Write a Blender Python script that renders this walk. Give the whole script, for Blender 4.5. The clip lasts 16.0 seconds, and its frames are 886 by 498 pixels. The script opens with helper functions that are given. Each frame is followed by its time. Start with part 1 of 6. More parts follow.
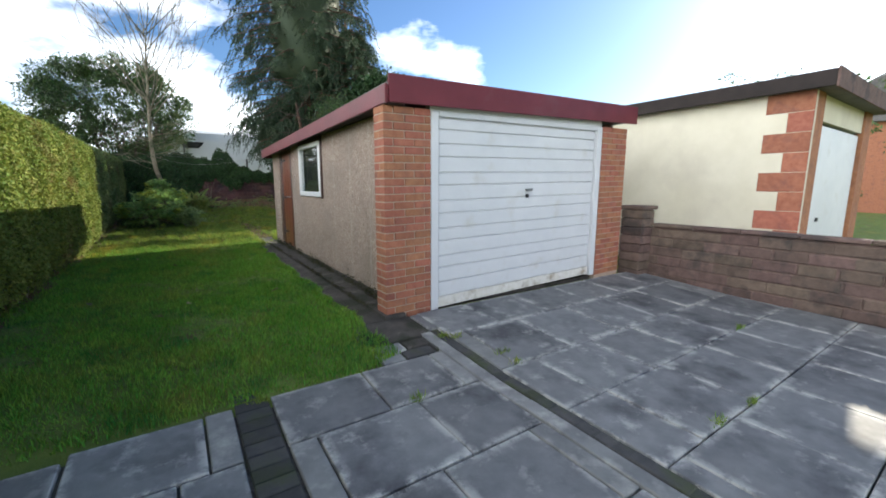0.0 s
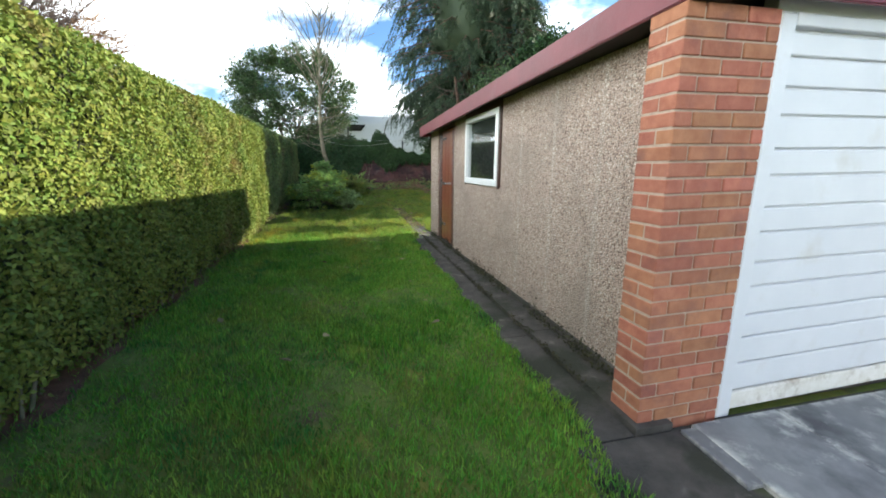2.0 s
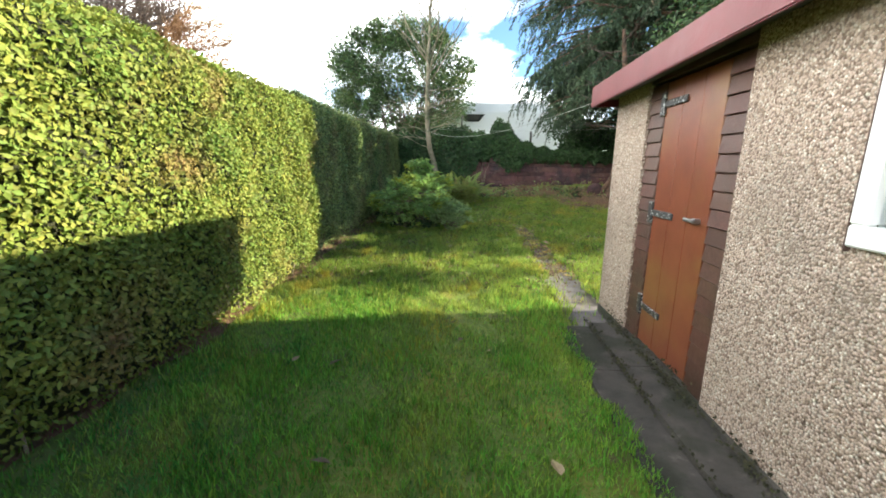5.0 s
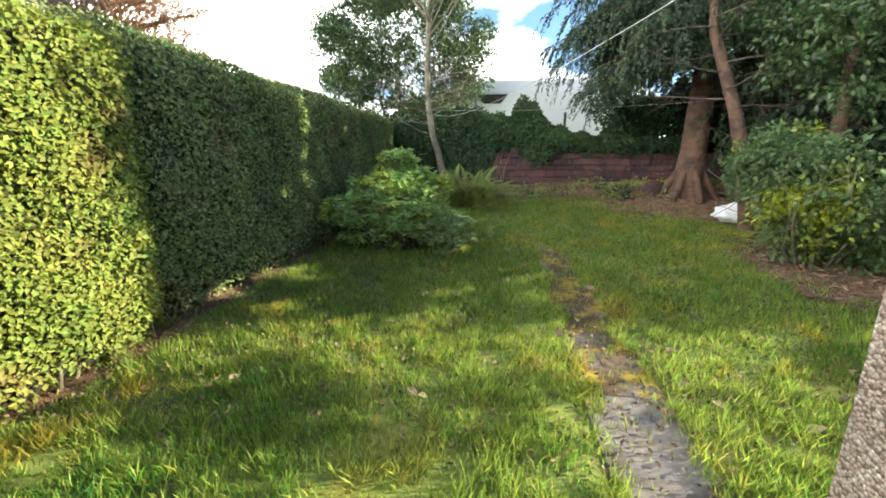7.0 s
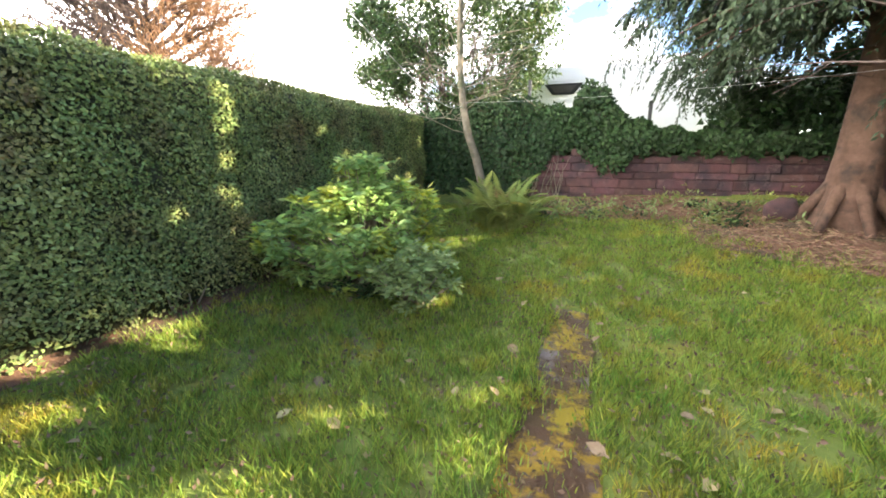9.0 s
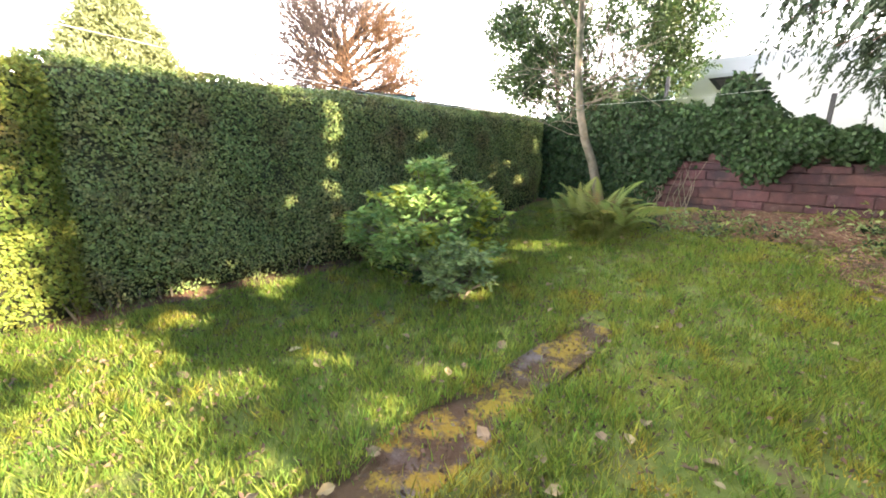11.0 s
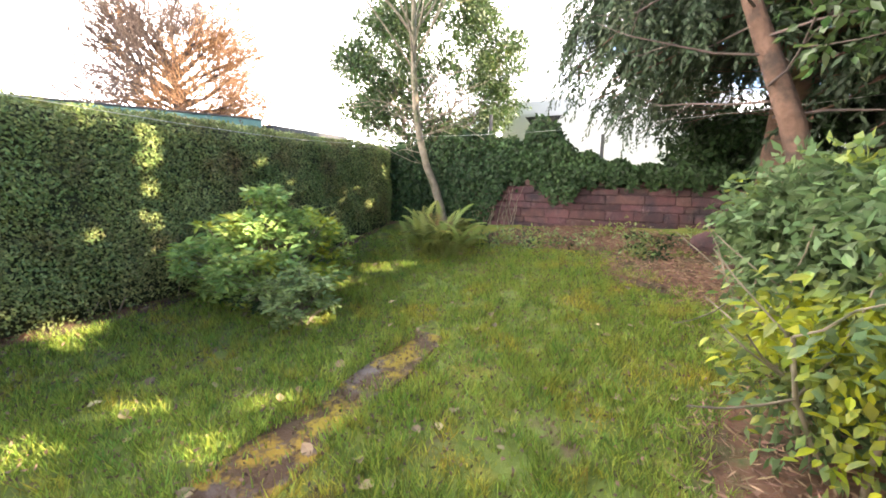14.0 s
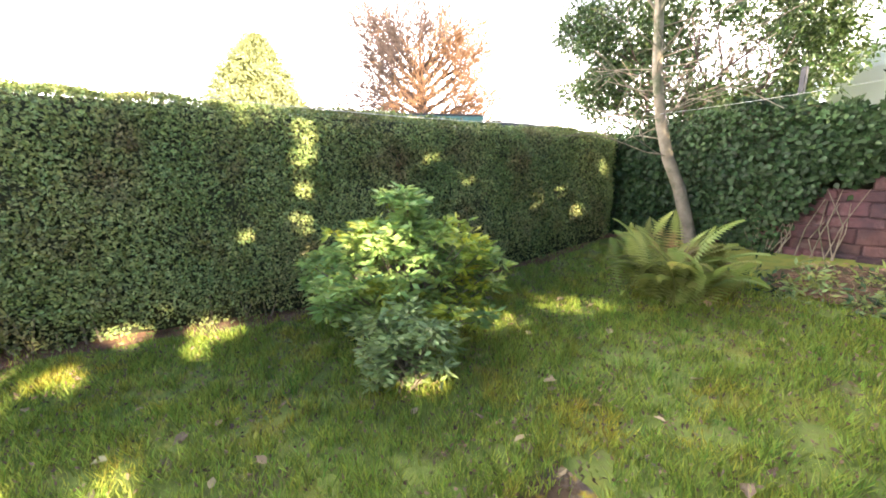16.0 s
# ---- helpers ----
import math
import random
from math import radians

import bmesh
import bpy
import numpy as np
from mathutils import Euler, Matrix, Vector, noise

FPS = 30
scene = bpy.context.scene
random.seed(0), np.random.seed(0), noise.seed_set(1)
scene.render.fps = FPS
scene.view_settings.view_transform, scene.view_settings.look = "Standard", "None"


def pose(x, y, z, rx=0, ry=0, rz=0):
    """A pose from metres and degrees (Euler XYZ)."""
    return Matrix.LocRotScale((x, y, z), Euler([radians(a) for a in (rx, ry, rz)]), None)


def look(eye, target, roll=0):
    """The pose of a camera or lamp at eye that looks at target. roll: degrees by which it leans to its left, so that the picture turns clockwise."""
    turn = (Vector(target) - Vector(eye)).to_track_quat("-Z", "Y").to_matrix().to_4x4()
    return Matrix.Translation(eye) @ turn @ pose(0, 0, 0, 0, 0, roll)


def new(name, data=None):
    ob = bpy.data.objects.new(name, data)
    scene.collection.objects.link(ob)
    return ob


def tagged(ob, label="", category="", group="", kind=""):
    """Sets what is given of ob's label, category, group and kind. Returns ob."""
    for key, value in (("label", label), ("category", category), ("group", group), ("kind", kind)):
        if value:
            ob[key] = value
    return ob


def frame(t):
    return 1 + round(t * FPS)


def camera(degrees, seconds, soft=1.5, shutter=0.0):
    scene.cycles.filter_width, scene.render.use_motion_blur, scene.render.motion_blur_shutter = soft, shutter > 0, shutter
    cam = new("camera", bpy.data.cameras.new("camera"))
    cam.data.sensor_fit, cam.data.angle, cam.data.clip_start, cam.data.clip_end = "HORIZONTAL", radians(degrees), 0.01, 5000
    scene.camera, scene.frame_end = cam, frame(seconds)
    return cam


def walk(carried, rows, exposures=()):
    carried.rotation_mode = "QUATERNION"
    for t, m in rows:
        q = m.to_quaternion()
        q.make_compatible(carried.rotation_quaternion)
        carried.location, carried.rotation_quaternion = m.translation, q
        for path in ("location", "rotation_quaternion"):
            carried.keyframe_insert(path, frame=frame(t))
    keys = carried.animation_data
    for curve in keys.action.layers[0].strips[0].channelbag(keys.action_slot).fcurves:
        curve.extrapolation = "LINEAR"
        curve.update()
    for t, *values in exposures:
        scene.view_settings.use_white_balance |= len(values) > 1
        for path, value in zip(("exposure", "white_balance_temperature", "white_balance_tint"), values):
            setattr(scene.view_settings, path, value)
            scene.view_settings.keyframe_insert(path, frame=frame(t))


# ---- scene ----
cam = camera(96.6, 16.0, soft=1.8)
METRES, EYE, TILT, LEAN, TURN = 14.4, 1.42, 0.0, 0.0, -34.0
ROWS = [
    (0.0, 0.0, 0.0, 0.0, 0.04, -8.93, -0.27),
    (0.5, -0.0089, 0.0204, -0.0005, 1.3, -9.36, -0.29),
    (1.0, -0.0239, 0.0469, -0.0005, 7.22, -10.1, -0.54),
    (1.5, -0.0428, 0.0799, 0.0022, 14.84, -11.0, -0.6),
    (2.0, -0.0615, 0.117, 0.0028, 20.07, -11.66, -0.61),
    (2.5, -0.0834, 0.1556, 0.004, 25.82, -12.19, -0.61),
    (3.0, -0.1043, 0.1943, 0.0049, 29.73, -12.2, -0.59),
    (3.5, -0.1277, 0.2317, 0.0035, 33.22, -12.23, -0.69),
    (4.0, -0.1522, 0.2716, 0.0053, 35.25, -12.17, -0.79),
    (6.5, -0.2511, 0.4731, 0.0071, 38.87, -12.53, -0.27),
    (7.0, -0.272, 0.5191, 0.007, 41.05, -13.4, -0.17),
    (7.5, -0.287, 0.5623, 0.0089, 44.24, -13.53, -0.22),
    (8.0, -0.3005, 0.6018, 0.0108, 47.28, -13.54, -0.22),
    (10.5, -0.2655, 0.7346, 0.0138, 71.4, -13.24, -0.34),
    (11.0, -0.248, 0.7359, 0.0153, 79.11, -13.45, -0.7),
    (11.5, -0.2377, 0.7378, 0.0154, 84.82, -13.68, -0.61),
    (12.0, -0.2313, 0.743, 0.016, 84.49, -13.45, -0.53),
    (12.5, -0.227, 0.7471, 0.0167, 80.31, -12.85, -0.54),
    (13.0, -0.2229, 0.7499, 0.018, 72.91, -11.65, -0.56),
    (13.5, -0.221, 0.7506, 0.0183, 65.11, -10.37, -0.56),
    (14.0, -0.226, 0.7512, 0.0178, 60.22, -9.87, -0.64),
    (14.5, -0.2461, 0.7622, 0.016, 59.42, -9.92, -0.52),
    (15.0, -0.271, 0.776, 0.0152, 63.32, -9.89, -0.59),
    (15.5, -0.2996, 0.8013, 0.0174, 76.91, -10.18, -0.51),
    (16.0, -0.3279, 0.8288, 0.0183, 94.55, -10.37, -0.36),
]
EXPOSURES = [(0.0, 1.8, 6450, 7), (1.5, 2.1, 6450, 5), (3.5, 2.85, 6600, 2), (6.5, 2.85, 7100, 6), (7.0, 2.9, 7000, 6), (7.5, 3.25, 7200, 9), (8.0, 3.5, 7300, 11), (10.5, 3.75, 7400, 17), (11.5, 3.6, 7400, 17), (12.5, 3.5, 7300, 16), (14.0, 3.8, 7600, 19), (16.0, 4.05, 7600, 20)]
walk(cam, [(t, pose(0, 0, EYE, TILT, LEAN, TURN) @ pose(METRES * x, METRES * y, METRES * z, 90 + pitch, roll, yaw)) for t, x, y, z, yaw, pitch, roll in ROWS], EXPOSURES)

# ---- world and sun ----
SUN = Vector((1.0, 0.19, 0.372)).normalized()
world = bpy.data.worlds.new("sky")
scene.world = world
world.use_nodes = True
wn, wl = world.node_tree.nodes, world.node_tree.links
wn.clear()
w_out, w_bg = wn.new("ShaderNodeOutputWorld"), wn.new("ShaderNodeBackground")
w_sky = wn.new("ShaderNodeTexSky")
w_sky.sky_type, w_sky.sun_disc = "NISHITA", False
w_sky.sun_elevation, w_sky.sun_rotation = math.asin(SUN.z), math.atan2(SUN.x, SUN.y)
w_sky.air_density, w_sky.dust_density, w_sky.ozone_density = 1.0, 0.6, 1.6
w_co, w_map = wn.new("ShaderNodeTexCoord"), wn.new("ShaderNodeMapping")
w_map.inputs["Scale"].default_value = (1.0, 1.0, 2.1)
w_map.inputs["Location"].default_value = (0.35, 0.1, 0.0)
w_noise = wn.new("ShaderNodeTexNoise")
w_noise.inputs["Scale"].default_value, w_noise.inputs["Detail"].default_value, w_noise.inputs["Roughness"].default_value = 2.3, 9, 0.55
w_sep = wn.new("ShaderNodeSeparateXYZ")
w_bias, w_low, w_ramp = wn.new("ShaderNodeMath"), wn.new("ShaderNodeMath"), wn.new("ShaderNodeValToRGB")
w_bias.operation, w_low.operation = "MULTIPLY_ADD", "MULTIPLY_ADD"
w_bias.inputs[1].default_value = -0.16
w_low.inputs[1].default_value = -0.22
w_ramp.color_ramp.elements[0].position, w_ramp.color_ramp.elements[1].position = 0.38, 0.71
w_mix = wn.new("ShaderNodeMix")
w_mix.data_type = "RGBA"
w_mix.inputs["B"].default_value = (20.5, 20.6, 20.8, 1)
w_tone = wn.new("ShaderNodeMix")
w_tone.data_type, w_tone.blend_type = "RGBA", "MULTIPLY"
w_tone.inputs["Factor"].default_value = 1.0
w_tone.inputs["B"].default_value = (0.33, 0.42, 0.55, 1)
wl.new(w_co.outputs["Generated"], w_map.inputs["Vector"])
wl.new(w_co.outputs["Generated"], w_sep.inputs[0])
wl.new(w_map.outputs[0], w_noise.inputs["Vector"])
wl.new(w_sep.outputs["X"], w_bias.inputs[0])
wl.new(w_noise.outputs["Fac"], w_bias.inputs[2])
wl.new(w_sep.outputs["Z"], w_low.inputs[0])
wl.new(w_bias.outputs[0], w_low.inputs[2])
wl.new(w_low.outputs[0], w_ramp.inputs[0])
wl.new(w_ramp.outputs[0], w_mix.inputs["Factor"])
wl.new(w_sky.outputs[0], w_tone.inputs["A"])
wl.new(w_tone.outputs["Result"], w_mix.inputs["A"])
wl.new(w_mix.outputs["Result"], w_bg.inputs[0])
w_bg.inputs[1].default_value = 0.1
wl.new(w_bg.outputs[0], w_out.inputs[0])

sun = new("sun", bpy.data.lights.new("sun", "SUN"))
sun.data.energy, sun.data.angle, sun.data.color = 2.55, radians(0.6), (1.0, 0.9, 0.74)
sun.matrix_world = look(SUN * 60, (0, 0, 0))


# ---- materials ----
def nodes_of(name):
    m = bpy.data.materials.new(name)
    m.use_nodes = True
    return m, m.node_tree.nodes, m.node_tree.links, m.node_tree.nodes["Principled BSDF"]


def noise_node(n, l, pos, scale, detail=4, rough=0.6):
    k = n.new("ShaderNodeTexNoise")
    k.inputs["Scale"].default_value, k.inputs["Detail"].default_value, k.inputs["Roughness"].default_value = scale, detail, rough
    l.new(pos, k.inputs["Vector"])
    return k.outputs["Fac"]


def ramp_node(n, l, fac, lo, hi):
    k = n.new("ShaderNodeMapRange")
    k.inputs["From Min"].default_value, k.inputs["From Max"].default_value = lo, hi
    l.new(fac, k.inputs["Value"])
    return k.outputs["Result"]


def mix_node(n, l, fac, a, b):
    k = n.new("ShaderNodeMix")
    k.data_type = "RGBA"
    for key, v in (("Factor", fac), ("A", a), ("B", b)):
        if isinstance(v, bpy.types.NodeSocket):
            l.new(v, k.inputs[key])
        else:
            k.inputs[key].default_value = (*v, 1) if isinstance(v, tuple) else v
    return k.outputs["Result"]


def mat(name, a, b, scale=8.0, rough=0.8, bump=0.2, bscale=None, rnd="", var=0.3, hue=0.03, stain=None, sscale=1.5, srange=(0.5, 0.65),
        stain2=None, s2scale=4.0, s2range=(0.55, 0.7), metal=0.0, leaf=0.0, spec=0.5, bdist=0.01, rim=None):
    """Two-tone grain, up to two stains or painted sunlit tints of their own scale, variation by piece or by island, and
    fine relief.
    """
    m, n, l, p = nodes_of(name)
    pos = n.new("ShaderNodeNewGeometry").outputs["Position"]
    col = mix_node(n, l, ramp_node(n, l, noise_node(n, l, pos, scale), 0.3, 0.7), a, b)
    if stain:
        col = mix_node(n, l, ramp_node(n, l, noise_node(n, l, pos, sscale, 6), *srange), col, stain)
    if stain2:
        col = mix_node(n, l, ramp_node(n, l, noise_node(n, l, pos, s2scale, 6, 0.7), *s2range), col, stain2)
    if rim:
        sp = n.new("ShaderNodeSeparateXYZ")
        l.new(n.new("ShaderNodeTexCoord").outputs["Generated"], sp.inputs[0])
        far = []
        for axis in ("X", "Y"):
            k1, k2 = n.new("ShaderNodeMath"), n.new("ShaderNodeMath")
            k1.operation, k2.operation = "SUBTRACT", "ABSOLUTE"
            k1.inputs[1].default_value = 0.5
            l.new(sp.outputs[axis], k1.inputs[0])
            l.new(k1.outputs[0], k2.inputs[0])
            far.append(k2.outputs[0])
        k3, k4 = n.new("ShaderNodeMath"), n.new("ShaderNodeMath")
        k3.operation, k4.operation = "MAXIMUM", "MULTIPLY"
        l.new(far[0], k3.inputs[0])
        l.new(far[1], k3.inputs[1])
        l.new(ramp_node(n, l, k3.outputs[0], 0.41, 0.49), k4.inputs[0])
        l.new(ramp_node(n, l, noise_node(n, l, pos, 5.5, 7, 0.7), 0.45, 0.56), k4.inputs[1])
        col = mix_node(n, l, k4.outputs[0], col, rim)
    if rnd:
        r = n.new("ShaderNodeObjectInfo").outputs["Random"] if rnd == "object" else n.new("ShaderNodeNewGeometry").outputs["Random Per Island"]
        hsv = n.new("ShaderNodeHueSaturation")
        for key, lo, hi in (("Value", 1 - var, 1 + var), ("Hue", 0.5 - hue, 0.5 + hue)):
            k = n.new("ShaderNodeMapRange")
            k.inputs["To Min"].default_value, k.inputs["To Max"].default_value = lo, hi
            if key == "Hue":
                f = n.new("ShaderNodeMath")
                f.operation = "MULTIPLY"
                f.inputs[1].default_value = 7.31
                g = n.new("ShaderNodeMath")
                g.operation = "FRACT"
                l.new(r, f.inputs[0])
                l.new(f.outputs[0], g.inputs[0])
                l.new(g.outputs[0], k.inputs["Value"])
            else:
                l.new(r, k.inputs["Value"])
            l.new(k.outputs[0], hsv.inputs[key])
        l.new(col, hsv.inputs["Color"])
        col = hsv.outputs[0]
    l.new(col, p.inputs["Base Color"])
    p.inputs["Roughness"].default_value, p.inputs["Metallic"].default_value = rough, metal
    p.inputs["Specular IOR Level"].default_value = spec
    if bump:
        k = n.new("ShaderNodeBump")
        k.inputs["Strength"].default_value, k.inputs["Distance"].default_value = bump, bdist
        l.new(noise_node(n, l, pos, bscale or scale * 4, 6, 0.7), k.inputs["Height"])
        l.new(k.outputs[0], p.inputs["Normal"])
    if leaf:
        t, s = n.new("ShaderNodeBsdfTranslucent"), n.new("ShaderNodeMixShader")
        s.inputs[0].default_value = leaf
        l.new(col, t.inputs[0])
        l.new(p.outputs[0], s.inputs[1])
        l.new(t.outputs[0], s.inputs[2])
        l.new(s.outputs[0], n["Material Output"].inputs[0])
    return m


def pebble_mat(name="pebbledash", pale=0.0):
    """Spar-dashed concrete: pale and brown chips of about a centimetre, standing proud."""
    m, n, l, p = nodes_of(name)
    pos = n.new("ShaderNodeNewGeometry").outputs["Position"]
    v = n.new("ShaderNodeTexVoronoi")
    v.inputs["Scale"].default_value = 92
    l.new(pos, v.inputs["Vector"])
    sep = n.new("ShaderNodeSeparateColor")
    l.new(v.outputs["Color"], sep.inputs[0])
    r = n.new("ShaderNodeValToRGB")
    stops = ((0.0, (0.16, 0.10, 0.075)), (0.3, (0.39, 0.285, 0.225)), (0.6, (0.50, 0.375, 0.31)), (0.82, (0.57, 0.45, 0.38)), (0.95, (0.76, 0.68, 0.59)))
    while len(r.color_ramp.elements) < len(stops):
        r.color_ramp.elements.new(0.5)
    for e, (at, c) in zip(r.color_ramp.elements, stops):
        e.position, e.color = at, (*c, 1)
    l.new(sep.outputs[0], r.inputs[0])
    gap = ramp_node(n, l, v.outputs["Distance"], 0.45, 0.95)
    col = mix_node(n, l, gap, r.outputs[0], (0.15, 0.115, 0.09))
    col = mix_node(n, l, ramp_node(n, l, noise_node(n, l, pos, 1.1, 5), 0.5, 0.75), col, (0.25, 0.20, 0.165))
    if pale:
        col = mix_node(n, l, pale, col, (0.56, 0.50, 0.44))
    l.new(col, p.inputs["Base Color"])
    p.inputs["Roughness"].default_value = 0.75
    k = n.new("ShaderNodeBump")
    k.inputs["Strength"].default_value, k.inputs["Distance"].default_value, k.invert = 0.9, 0.012, True
    l.new(v.outputs["Distance"], k.inputs["Height"])
    l.new(k.outputs[0], p.inputs["Normal"])
    return m


def glass_mat():
    m, n, l, p = nodes_of("window_glass")
    p.inputs["Base Color"].default_value = (0.9, 0.95, 0.95, 1)
    p.inputs["Roughness"].default_value = 0.02
    p.inputs["IOR"].default_value = 1.5
    p.inputs["Transmission Weight"].default_value = 1.0
    # faint grime haze, also standing in for a dim reflection in the pane
    haze = n.new("ShaderNodeBsdfDiffuse")
    haze.inputs[0].default_value = (0.5, 0.56, 0.55, 1)
    both = n.new("ShaderNodeMixShader")
    pos = n.new("ShaderNodeNewGeometry").outputs["Position"]
    haze_share = n.new("ShaderNodeMapRange")
    l.new(noise_node(n, l, pos, 4.0, 4), haze_share.inputs["Value"])
    haze_share.inputs["To Min"].default_value, haze_share.inputs["To Max"].default_value = 0.005, 0.025
    l.new(haze_share.outputs[0], both.inputs[0])
    l.new(p.outputs[0], both.inputs[1])
    l.new(haze.outputs[0], both.inputs[2])
    l.new(both.outputs[0], n["Material Output"].inputs[0])
    return m


